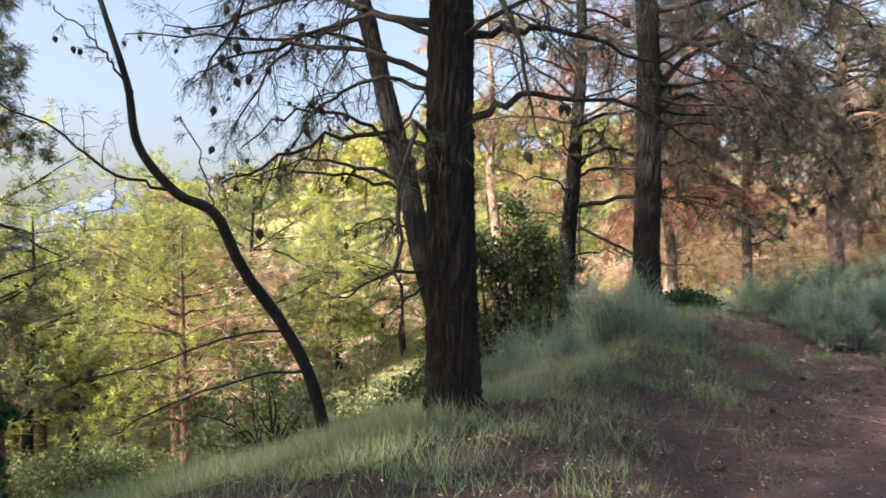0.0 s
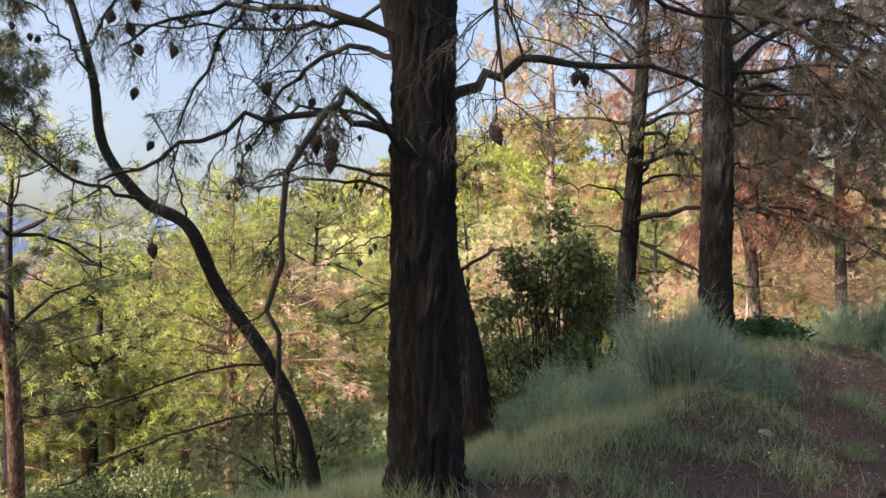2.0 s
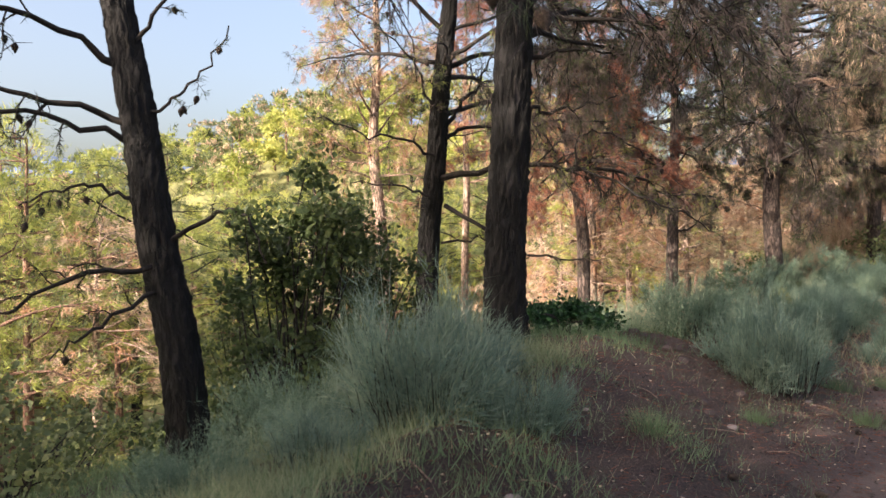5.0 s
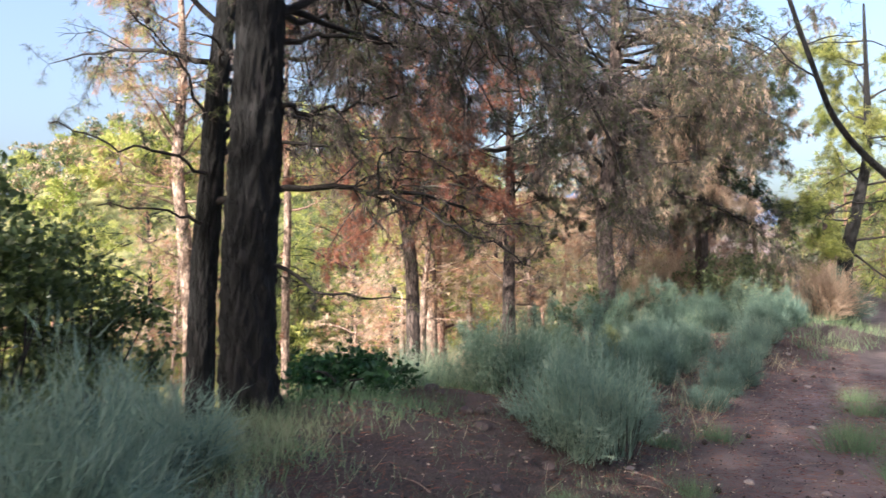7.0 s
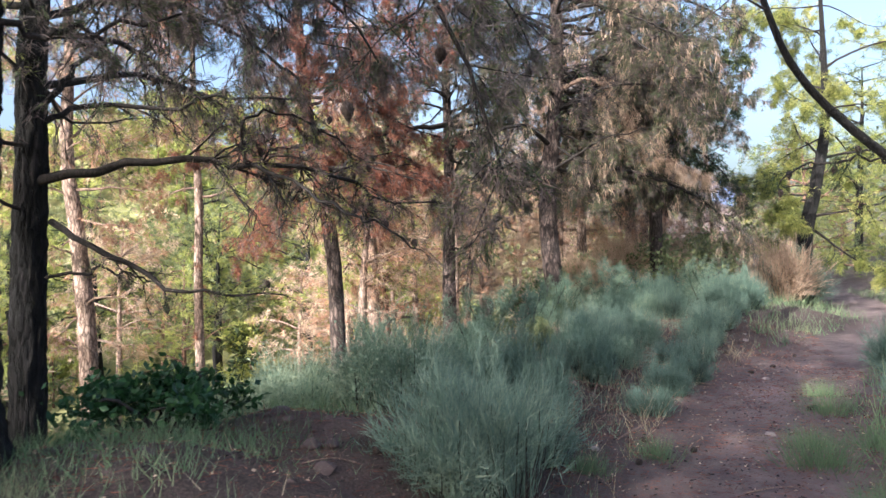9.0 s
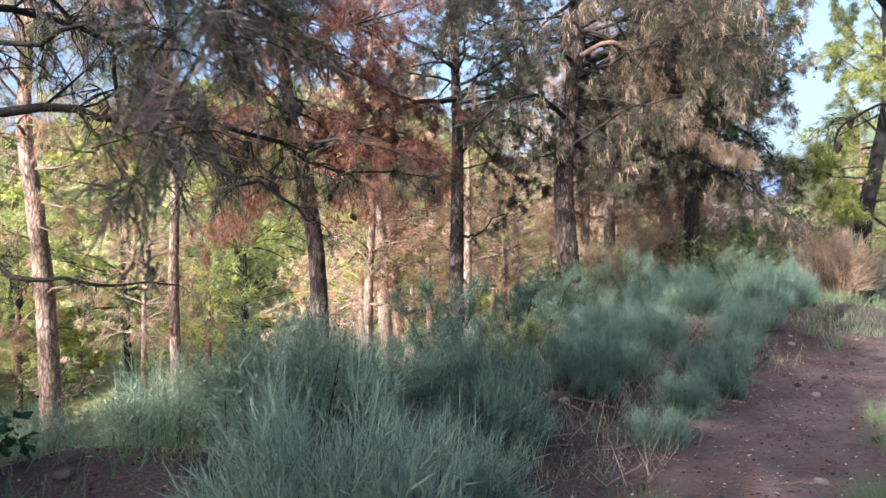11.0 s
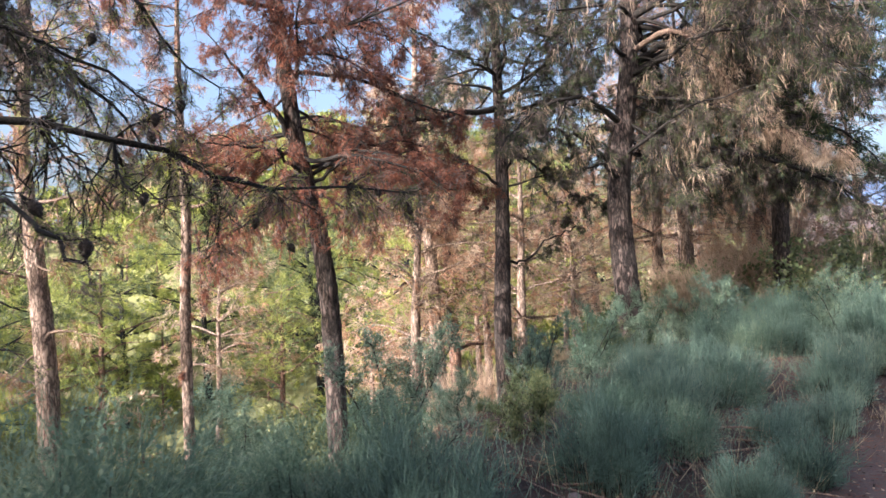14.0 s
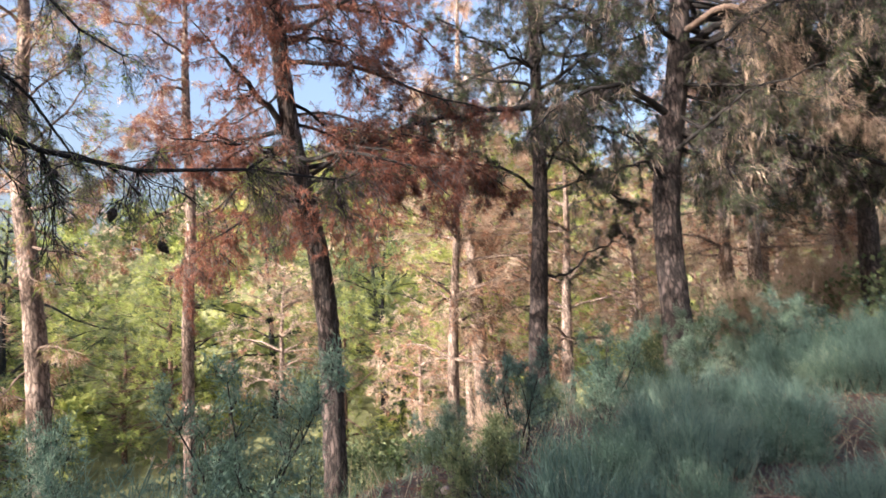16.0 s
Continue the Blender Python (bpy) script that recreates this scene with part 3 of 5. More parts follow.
# thin crooked tree on the slope
pine("thin crooked dark sapling leaning over the slope",
     [on_ground(-1.02, 7.5, 0.3), (-1.2, 7.45, 0.25), (-1.47, 7.4, 0.85), (-1.82, 7.3, 1.4), (-2.05, 7.2, 1.93), (-2.42, 7.2, 2.15), (-2.76, 7.2, 2.6), (-2.86, 7.2, 3.2), (-3.1, 7.2, 4.0), (-3.4, 7.2, 5.0)],
     (0.065, 0.06, 0.058, 0.055, 0.052, 0.048, 0.042, 0.036, 0.026, 0.012), 13,
     limbs=[([(-2.35, 7.2, 2.14), (-2.9, 7.0, 2.3), (-3.5, 6.9, 2.75), (-4.2, 6.8, 3.1)], 0.018, 0.14, 0.5, 0.3),
            ([(-2.8, 7.2, 3.1), (-3.05, 7.1, 3.5), (-3.5, 7.1, 3.9)], 0.014, 0.14, 0.4, 0.2),
            ([(-1.4, 7.4, 0.8), (-2.0, 7.2, 0.75), (-2.7, 7.1, 0.5), (-3.4, 7.0, 0.4)], 0.012, 0.3, 0.3, 0.3),
            ([(-1.25, 7.4, 0.4), (-1.9, 7.2, 0.35), (-2.6, 7.1, 0.1), (-3.0, 7.0, -0.1)], 0.012, 0.3, 0.3, 0.3),
            ([(-2.05, 7.2, 1.95), (-2.15, 7.2, 2.4), (-2.4, 7.3, 2.9)], 0.01, 0.2, 0.3, 0.1)],
     crown=[(NEEDLE, 0.15, 7, 0.08, 0.006, 0.6, 0.2)], cones=10, detail=(120, 16), flare=0.2, ridge=0.05)

# slim dark pine behind the leafy bush, with the long level limb
pine("dark pine with a long level dead limb over the bank",
     [on_ground(2.14, 12.5, 0.2), (2.2, 12.5, 1.4), (2.28, 12.35, 2.4), (2.34, 12.2, 3.3), (2.5, 12.2, 5.2), (2.4, 12.3, 8.2), (2.5, 12.3, 11.0)],
     (0.15, 0.135, 0.125, 0.11, 0.085, 0.06, 0.03), 14,
     limbs=[([(2.34, 12.3, 2.27), (2.9, 12.2, 2.4), (3.4, 12.1, 2.42), (3.93, 12.0, 2.38), (4.7, 12.2, 2.32), (5.27, 12.8, 2.12), (6.3, 13.5, 2.1)], 0.042, 0.045, 0.7, 0.8),
            ([(3.92, 12.0, 2.38), (3.9, 11.95, 2.62), (4.05, 11.9, 2.78), (4.5, 12.0, 2.72), (5.0, 12.3, 2.45)], 0.016, 0.1, 0.5, 0.7),
            ([(4.0, 12.0, 2.36), (4.3, 11.4, 2.1), (4.6, 11.0, 1.88), (4.82, 10.8, 1.75), (5.05, 10.7, 1.55)], 0.016, 0.14, 0.35, 0.8),
            ([(2.4, 12.4, 1.95), (2.75, 12.1, 1.72), (3.1, 12.0, 1.5), (3.35, 12.0, 1.35), (3.7, 12.0, 1.31), (4.2, 12.1, 1.3)], 0.03, 0.16, 0.4, 0.2)] + [
            ([(2.35, 12.4, 1.5), (2.8, 12.2, 1.55), (3.2, 12.1, 1.42)], 0.016, 0.2, 0.3, 0.3),
            ([(2.4, 12.3, 2.75), (2.65, 12.4, 2.9), (3.34, 12.2, 2.85), (3.88, 12.0, 2.95), (4.4, 12.0, 2.9)], 0.028, 0.13, 0.5, 0.5),
            ([(2.4, 12.3, 2.8), (2.2, 12.2, 3.1), (2.05, 11.9, 3.5), (1.6, 11.6, 3.9)], 0.026, 0.16, 0.5, 0.3),
            ([(2.35, 12.3, 2.5), (1.9, 12.0, 2.7), (1.4, 11.9, 2.75), (0.9, 11.9, 2.95)], 0.02, 0.15, 0.45, 0.4),
            ([(2.35, 12.4, 2.0), (1.9, 12.1, 2.15), (1.3, 12.0, 2.2)], 0.018, 0.18, 0.4, 0.4),
            ([(2.4, 12.3, 2.9), (2.75, 12.4, 3.35), (3.1, 12.5, 3.9)], 0.03, 0.16, 0.5, 0.2),
            ([(2.4, 12.35, 3.05), (3.2, 13.2, 3.35), (4.0, 14.2, 3.1), (4.45, 14.7, 2.45)], 0.035, 0.05, 0.6, 0.9),
            ([(2.42, 12.35, 3.5), (3.0, 13.6, 3.7), (3.6, 14.8, 3.4), (3.9, 15.5, 2.7)], 0.035, 0.05, 0.65, 0.9),
            ([(2.42, 12.3, 3.6), (3.2, 12.7, 3.9), (4.2, 13.3, 3.7), (5.0, 13.9, 3.0)], 0.035, 0.06, 0.6, 0.9)],
     # last band: unseen upper crown, added to shade the pines further along
     auto=[(15, 3.0, 7.4, 2.2, 0.3, 0.4, 0.12, 0.8, 0.5, 60, 140), (7, 3.5, 5.8, 2.4, 0.35, 0.3, 0.11, 0.8, 0.4, -85, 35), (13, 7.0, 10.8, 2.6, 0.3, 0.3, 0.16, 0.9, 0.3, 0, 180)],
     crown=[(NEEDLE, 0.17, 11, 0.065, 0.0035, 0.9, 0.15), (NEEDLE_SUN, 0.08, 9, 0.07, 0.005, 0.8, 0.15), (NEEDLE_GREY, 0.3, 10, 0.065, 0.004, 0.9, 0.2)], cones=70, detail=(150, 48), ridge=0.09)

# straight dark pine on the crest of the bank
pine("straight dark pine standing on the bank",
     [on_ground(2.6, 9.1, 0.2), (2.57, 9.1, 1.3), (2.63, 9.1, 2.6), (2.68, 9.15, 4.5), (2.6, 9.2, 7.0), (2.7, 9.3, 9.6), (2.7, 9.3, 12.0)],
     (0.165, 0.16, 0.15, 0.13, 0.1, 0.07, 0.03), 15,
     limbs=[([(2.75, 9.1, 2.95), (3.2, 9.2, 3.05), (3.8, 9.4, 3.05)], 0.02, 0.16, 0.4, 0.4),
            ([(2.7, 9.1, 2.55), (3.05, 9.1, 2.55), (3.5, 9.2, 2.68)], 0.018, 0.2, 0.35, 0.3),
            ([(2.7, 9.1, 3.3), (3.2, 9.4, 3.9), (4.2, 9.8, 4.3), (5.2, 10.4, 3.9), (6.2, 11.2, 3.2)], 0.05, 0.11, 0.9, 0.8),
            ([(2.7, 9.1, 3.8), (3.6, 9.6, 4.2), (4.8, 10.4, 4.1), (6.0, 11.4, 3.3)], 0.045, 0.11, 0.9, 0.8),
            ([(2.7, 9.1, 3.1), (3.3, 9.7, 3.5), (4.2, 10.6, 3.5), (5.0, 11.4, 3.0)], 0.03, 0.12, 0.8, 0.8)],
     # the highest band is out of view, added to block sun from the grey pine
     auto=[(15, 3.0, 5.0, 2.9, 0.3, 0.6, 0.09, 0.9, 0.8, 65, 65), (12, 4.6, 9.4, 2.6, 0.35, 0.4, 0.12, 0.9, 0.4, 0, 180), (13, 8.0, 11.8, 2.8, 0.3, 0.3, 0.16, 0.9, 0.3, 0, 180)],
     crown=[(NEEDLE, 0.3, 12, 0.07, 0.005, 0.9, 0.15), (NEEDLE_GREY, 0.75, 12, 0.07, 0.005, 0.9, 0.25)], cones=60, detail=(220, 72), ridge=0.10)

# ---------------------------------------------------------------- pines further along
pine("half-dead pink-barked pine with bare upper twigs on the lower slope",
     [on_ground(1.75, 19.5, 0.3), (1.72, 19.5, 0.6), (1.62, 19.5, 2.2), (1.5, 19.5, 3.6), (1.6, 19.5, 5.6), (1.5, 19.5, 8.0)],
     (0.165, 0.148, 0.13, 0.11, 0.08, 0.03), 16,
     limbs=[([(1.55, 19.5, 3.3), (1.0, 19.4, 3.45), (0.4, 19.3, 3.8), (-0.2, 19.3, 3.9)], 0.03, 0.25, 0.4, 0.1)],
     auto=[(12, 0.0, 2.8, 1.3, 0.1, 0.2, 0.2, 0.4, 0.3, 0, 180), (26, 2.6, 7.8, 1.9, 0.45, 0.1, 0.10, 0.8, 0.1, 0, 180)],
     bark=BARK_PALE_SUNLIT, twig=TWIG_DRY, crown=[(NEEDLE_SUN, 0.12, 9, 0.12, 0.012, 0.6, 0.2), (NEEDLE_DEAD, 0.2, 8, 0.1, 0.01, 0.6, 0.4), (NEEDLE_TAN, 0.15, 8, 0.1, 0.01, 0.6, 0.4)], cones=20, detail=(110, 28))
pine("slim pale pole-like pine trunk with short stubs",
     [on_ground(3.5, 20.0, 0.3), (3.52, 20.0, 1.0), (3.58, 20.1, 2.7), (3.55, 20.1, 4.6), (3.6, 20.1, 6.5)],
     (0.088, 0.082, 0.075, 0.06, 0.02), 17,
     auto=[(8, -0.6, 2.5, 0.2, 0.1, 0.2, 0.4, 0.06, 0.2, 0, 180), (14, 2.7, 6.2, 1.5, 0.2, 0.4, 0.15, 0.6, 0.6, 0, 180)],
     bark=BARK_PALE_SUNLIT, twig=TWIG_DRY, crown=[(NEEDLE_RUST, 0.4, 8, 0.08, 0.009, 0.8, 0.3), (NEEDLE_TAN, 0.2, 8, 0.08, 0.009, 0.8, 0.3)], detail=(90, 20))
pine("dead pine with a rust-brown needle crown",
     [on_ground(5.7, 18.1, 0.3), (5.7, 18.1, 0.8), (5.62, 18.0, 2.0), (5.35, 17.95, 3.6), (5.2, 17.9, 5.6), (5.2, 17.9, 8.0)],
     (0.138, 0.13, 0.12, 0.105, 0.08, 0.03), 18,
     limbs=[([(5.4, 17.95, 3.3), (4.9, 17.7, 4.0), (4.4, 17.4, 4.6)], 0.05, 0.12, 0.8, 0.4),
            ([(5.5, 18.0, 2.9), (5.0, 17.5, 3.2), (4.3, 17.0, 3.2)], 0.03, 0.12, 0.8, 0.6),
            ([(5.5, 18.0, 2.8), (6.1, 17.5, 3.1), (6.9, 17.0, 3.0)], 0.03, 0.12, 0.8, 0.6),
            ([(5.5, 18.0, 2.9), (6.1, 17.9, 3.25), (6.8, 17.9, 3.3), (7.4, 17.9, 3.0)], 0.03, 0.06, 0.7, 0.6),
            ([(5.5, 18.0, 2.6), (6.0, 17.7, 2.85), (6.7, 17.5, 2.75)], 0.025, 0.07, 0.6, 0.7),
            ([(5.4, 18.0, 3.2), (5.0, 17.6, 3.2), (4.4, 17.4, 2.9)], 0.025, 0.07, 0.6, 0.7)],
     auto=[(16, 2.4, 4.6, 2.2, 0.15, 0.5, 0.10, 0.8, 0.8, 0, 180), (20, 4.0, 7.6, 2.5, 0.3, 0.4, 0.11, 0.9, 0.6, 0, 180)],
     bark=BARK_MID, twig=TWIG, crown=[(NEEDLE_RUST, 0.8, 12, 0.07, 0.008, 0.9, 0.2), (NEEDLE_GREY, 0.3, 10, 0.075, 0.007, 0.9, 0.2)], cones=60, detail=(110, 28))
pine("pale-trunked pine among dry brush",
     [on_ground(8.05, 25.5, 0.3), (8.0, 25.5, 0.5), (7.95, 25.4, 2.4), (7.8, 25.4, 4.5), (7.9, 25.4, 8.0)],
     (0.17, 0.16, 0.14, 0.11, 0.03), 19,
     auto=[(10, 0.8, 3.5, 1.4, 0.1, 0.2, 0.2, 0.5, 0.4, 0, 180), (14, 3.5, 7.8, 2.0, 0.3, 0.3, 0.18, 0.8, 0.4, 0, 180)],
     bark=BARK_PALE_SUNLIT, twig=TWIG_DRY, crown=[(NEEDLE_TAN, 0.5, 9, 0.14, 0.014, 0.6, 0.5), (NEEDLE_DEAD, 0.3, 9, 0.12, 0.012, 0.6, 0.5)], detail=(80, 20))
pine("forked pine with a pale lower trunk and arching limbs",
     [on_ground(8.45, 20.4, 0.3), (8.45, 20.4, 0.6), (8.6, 20.7, 2.0), (8.72, 20.9, 3.4), (8.75, 20.95, 5.0), (8.8, 21.0, 8.6)],
     (0.155, 0.145, 0.13, 0.115, 0.09, 0.03), 20,
     limbs=[([(8.6, 20.8, 1.75), (9.0, 20.8, 1.75), (9.5, 20.9, 2.1), (10.0, 21.0, 2.3)], 0.03, 0.2, 0.5, 0.3),
            ([(8.7, 20.9, 3.0), (8.2, 20.6, 3.35), (7.6, 20.3, 3.4), (6.9, 20.0, 3.2)], 0.03, 0.13, 0.6, 0.6)] + [
            ([(8.75, 20.9, 3.9), (9.3, 20.4, 3.95), (9.9, 19.9, 3.6), (10.3, 19.6, 3.0)], 0.04, 0.12, 0.7, 0.7),
            ([(8.7, 20.9, 4.4), (7.9, 20.4, 4.2), (7.0, 19.9, 4.0), (6.2, 19.5, 3.7)], 0.065, 0.09, 0.8, 0.6),
            ([(8.7, 20.9, 5.0), (8.0, 20.6, 5.3), (7.2, 20.2, 5.6)], 0.03, 0.13, 0.7, 0.4)],
     auto=[(9, 3.0, 5.0, 2.1, 0.2, 0.4, 0.11, 0.8, 0.6, 0, 180), (28, 4.2, 8.0, 2.7, 0.3, 0.3, 0.10, 0.95, 0.4, 0, 180)],
     bark=BARK_MID, twig=TWIG, crown=[(NEEDLE_GREY, 0.75, 13, 0.07, 0.008, 0.9, 0.15), (NEEDLE, 0.6, 13, 0.07, 0.008, 0.9, 0.1)], cones=40, detail=(110, 26))
pine("large dark pine with drooping grey limbs and dead twigs",
     [on_ground(9.8, 18.2, 0.3), (9.78, 18.25, 1.0), (9.85, 18.5, 2.6), (10.2, 18.7, 4.4), (10.35, 18.8, 6.5), (10.3, 18.8, 10.0)],
     (0.19, 0.178, 0.162, 0.14, 0.11, 0.03), 21,
     dry=[([(10.3, 18.6, 4.7), (10.6, 18.1, 4.8), (10.9, 17.7, 4.4), (11.2, 17.5, 3.7), (11.7, 17.3, 3.2), (12.4, 17.2, 2.9)], 0.045, 0.06, 0.6, 1.3)],
     limbs=[([(10.3, 18.9, 4.9), (11.2, 19.0, 5.0), (12.0, 18.9, 4.3), (12.6, 18.8, 3.4), (13.2, 18.6, 2.6)], 0.06, 0.07, 0.9, 1.1),
            ([(10.0, 18.6, 3.4), (10.8, 18.2, 3.2), (11.8, 17.9, 2.9), (12.8, 17.7, 2.4), (13.6, 17.5, 1.6)], 0.06, 0.09, 0.9, 1.0),
            ([(9.9, 18.5, 2.7), (9.5, 18.2, 2.95), (9.0, 18.0, 2.8)], 0.03, 0.14, 0.5, 0.5)] + [
            ([(10.0, 18.6, 3.6), (9.4, 18.3, 3.9), (8.6, 18.0, 3.7), (8.0, 17.8, 3.2)], 0.05, 0.11, 0.8, 0.8),
            ([(10.3, 18.7, 5.2), (11.3, 18.2, 5.6), (12.5, 17.8, 5.2), (13.6, 17.5, 4.4)], 0.06, 0.1, 1.0, 0.8),
            ([(10.3, 18.7, 5.6), (9.4, 18.3, 5.9), (8.4, 17.9, 5.6), (7.6, 17.5, 5.0)], 0.05, 0.11, 0.9, 0.7),
            ([(10.3, 18.8, 6.2), (11.4, 18.5, 6.7), (12.8, 18.2, 6.5), (14.2, 17.9, 5.8)], 0.06, 0.09, 1.0, 0.7),
            ([(10.2, 18.7, 4.5), (11.4, 18.6, 4.9), (12.9, 18.6, 4.7), (14.3, 18.5, 4.0)], 0.06, 0.09, 1.0, 0.7),
            ([(10.3, 18.8, 5.9), (11.2, 19.2, 6.1), (12.6, 19.5, 5.7), (14.0, 19.7, 5.0)], 0.06, 0.09, 1.0, 0.7)],
     auto=[(10, 2.9, 5.0, 2.4, 0.1, 0.6, 0.10, 0.85, 0.9, 95, 75), (20, 4.0, 7.6, 3.9, 0.2, 0.7, 0.09, 1.0, 0.8, 100, 65), (26, 4.4, 9.0, 2.9, 0.25, 0.5, 0.10, 0.95, 0.6, 0, 180)],
     bark=BARK_MID, twig=TWIG, crown=[(NEEDLE_GREY, 0.6, 11, 0.075, 0.0075, 0.9, 0.2), (NEEDLE, 0.4, 11, 0.075, 0.008, 0.9, 0.1), (NEEDLE_TAN, 0.07, 9, 0.12, 0.01, 0.6, 0.8)], cones=40, detail=(130, 32))
pine("dense dark green pine behind the grey one",
     [on_ground(14.0, 21.2, 0.3), (14.0, 21.2, 1.8), (14.1, 21.2, 3.6), (14.2, 21.3, 5.4), (14.2, 21.3, 8.0)],
     (0.17, 0.16, 0.14, 0.11, 0.03), 25,
     auto=[(16, 3.4, 6.0, 2.5, 0.1, 0.5, 0.10, 0.9, 0.5, 20, 180), (16, 5.0, 7.6, 2.2, 0.3, 0.3, 0.10, 0.9, 0.3, 0, 180)],
     bark=BARK_MID, twig=TWIG, crown=[(NEEDLE, 0.7, 9, 0.12, 0.016, 0.8, 0.2), (NEEDLE_SUN, 0.08, 8, 0.11, 0.013, 0.8, 0.2)], cones=20, detail=(80, 22))
pine("crooked pine arching over the trail",
     [on_ground(10.7, 9.8, 0.2), (10.2, 9.9, 1.0), (9.5, 10.1, 1.8), (8.73, 10.2, 2.24), (7.97, 10.2, 2.8), (7.63, 10.2, 3.4), (7.3, 10.3, 4.6), (7.2, 10.4, 6.0)],
     (0.055, 0.05, 0.044, 0.037, 0.03, 0.025, 0.018, 0.008), 22,
     limbs=[([(8.9, 10.2, 2.15), (8.4, 10.3, 2.2), (7.9, 10.4, 2.05)], 0.012, 0.16, 0.3, 0.5)],
     auto=[(6, 3.0, 5.6, 0.9, 0.3, 0.3, 0.15, 0.4, 0.3, 0, 180)],
     crown=[(NEEDLE, 0.2, 8, 0.09, 0.007, 0.6, 0.2)], cones=8, detail=(110, 16), flare=0.2)
pine("leaning pine with a dense green crown beyond the trail",
     [on_ground(17.3, 20.0, 0.3), (17.4, 20.1, 1.6), (18.0, 20.3, 3.0), (18.6, 20.5, 4.8), (18.6, 20.5, 8.5)],
     (0.19, 0.18, 0.15, 0.11, 0.03), 23,
     auto=[(10, 1.6, 4.2, 2.6, 0.2, 0.4, 0.16, 0.9, 0.5, 0, 180), (12, 4.0, 7.8, 2.6, 0.3, 0.3, 0.16, 0.9, 0.3, 0, 180)],
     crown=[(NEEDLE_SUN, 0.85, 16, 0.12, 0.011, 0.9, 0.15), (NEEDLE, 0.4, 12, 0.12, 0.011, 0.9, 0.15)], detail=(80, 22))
pine("pale pink-barked slim pine in the valley wood",
     [on_ground(-7.4, 12.9, 0.3), (-7.5, 12.9, -0.5), (-7.62, 12.8, 0.76), (-7.9, 12.4, 2.0), (-7.95, 12.1, 2.9), (-8.0, 12.0, 5.0), (-7.9, 12.0, 7.2)],
     (0.13, 0.12, 0.11, 0.1, 0.09, 0.07, 0.03), 24,
     auto=[(10, -0.8, 2.4, 1.2, 0.15, 0.1, 0.18, 0.45, 0.3, 0, 180), (22, 3.4, 7.0, 2.1, 0.3, 0.3, 0.13, 0.8, 0.3, 0, 180)],
     bark=BARK_RED, twig=TWIG_DRY, crown=[(NEEDLE, 0.7, 11, 0.13, 0.012, 0.6, 0.2), (NEEDLE_DEAD, 0.1, 8, 0.1, 0.01, 0.6, 0.4)], cones=10, detail=(90, 20))
# ---------------------------------------------------------------- the wood around
def wood_tree(label, seed, height, radius, mats, clumps, needles, length, width, low, bark, drop=0.1, open_=0.55, count=34):
    """A wood tree seen from some way off: trunk, limbs and clumps of needles in an open, uneven crown."""
    rng = np.random.default_rng(seed)
    tree = thing("pine_tree", (0, 0, 0), label, "tree", "pines of the wood")
    w = Wood()
    lean = rng.standard_normal(2) * 0.05 * height
    ctrl = [(0, 0, -0.4), (lean[0] * 0.3, lean[1] * 0.3, height * 0.35), (lean[0] * 0.5, lean[1] * 0.9, height * 0.7), (lean[0], lean[1], height)]
    p = rail(ctrl, 14)
    w.tube(p, np.linspace(0.022 * height, 0.02, 14), 9, 0.04, rng)
    cs, ds = [], []
    for i in range(count):
        h = height * (low + (0.98 - low) * (i + rng.random()) / count)
        k = int(np.argmin(abs(p[:, 2] - h)))
        f = (h / height - low) / (1 - low)
        ln = radius * (0.35 + 0.9 * math.sin(math.pi * min(1, 0.25 + 0.72 * f))) * (0.5 + 0.7 * rng.random())
        q = wander(p[k], rng.random() * 6.283, ln, 0.35, rng, 6, 0.16, 0.2 + drop)
        w.tube(q, np.linspace(0.012 + 0.012 * ln, 0.006, 6), 5)
        for _ in range(clumps // count):
            u = 1 - 0.65 * rng.random() ** 1.5
            m = q[min(5, int(u * 5.99))] + rng.standard_normal(3) * np.array([0.3, 0.3, 0.16]) * radius * open_
            cs.append(m)
            ds.append(unit(m - p[k]) + np.array([0, 0, 0.5 - drop * 2]))
            if rng.random() < 0.25:
                w.twig(q[3], m, 0.008, 0.003)
    part("trunk", w.mesh("trunk", bark), tree)
    cs, ds = np.array(cs), np.array(ds)
    which = rng.integers(0, len(mats), len(cs))
    for k, mat in enumerate(mats):
        s = which == k
        v, f = tufts(cs[s], ds[s], needles, length, width, rng, 1.0, drop)
        part("crown", mesh_of("crown", v, f, mat), tree)
    return tree


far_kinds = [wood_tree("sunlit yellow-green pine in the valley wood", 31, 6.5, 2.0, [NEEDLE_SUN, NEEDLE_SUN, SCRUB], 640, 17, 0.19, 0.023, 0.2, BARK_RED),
             wood_tree("green pine with an uneven crown in the wood", 32, 7.5, 2.3, [SCRUB, NEEDLE, NEEDLE_SUN], 640, 17, 0.19, 0.023, 0.25, BARK_SHADED),
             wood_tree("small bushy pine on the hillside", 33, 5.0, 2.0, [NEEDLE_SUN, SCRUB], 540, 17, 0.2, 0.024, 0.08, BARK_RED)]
dead_kinds = [wood_tree("dead pine with dry tan twigs and needles", 34, 7.0, 1.7, [NEEDLE_TAN, NEEDLE_DEAD], 480, 14, 0.19, 0.018, 0.3, BARK_PALE_SUNLIT, 0.3),
              wood_tree("dying pine with rusty needles", 35, 6.0, 1.8, [NEEDLE_DEAD, NEEDLE_TAN, NEEDLE_TAN], 480, 14, 0.19, 0.018, 0.34, BARK_PALE_SUNLIT, 0.3)]
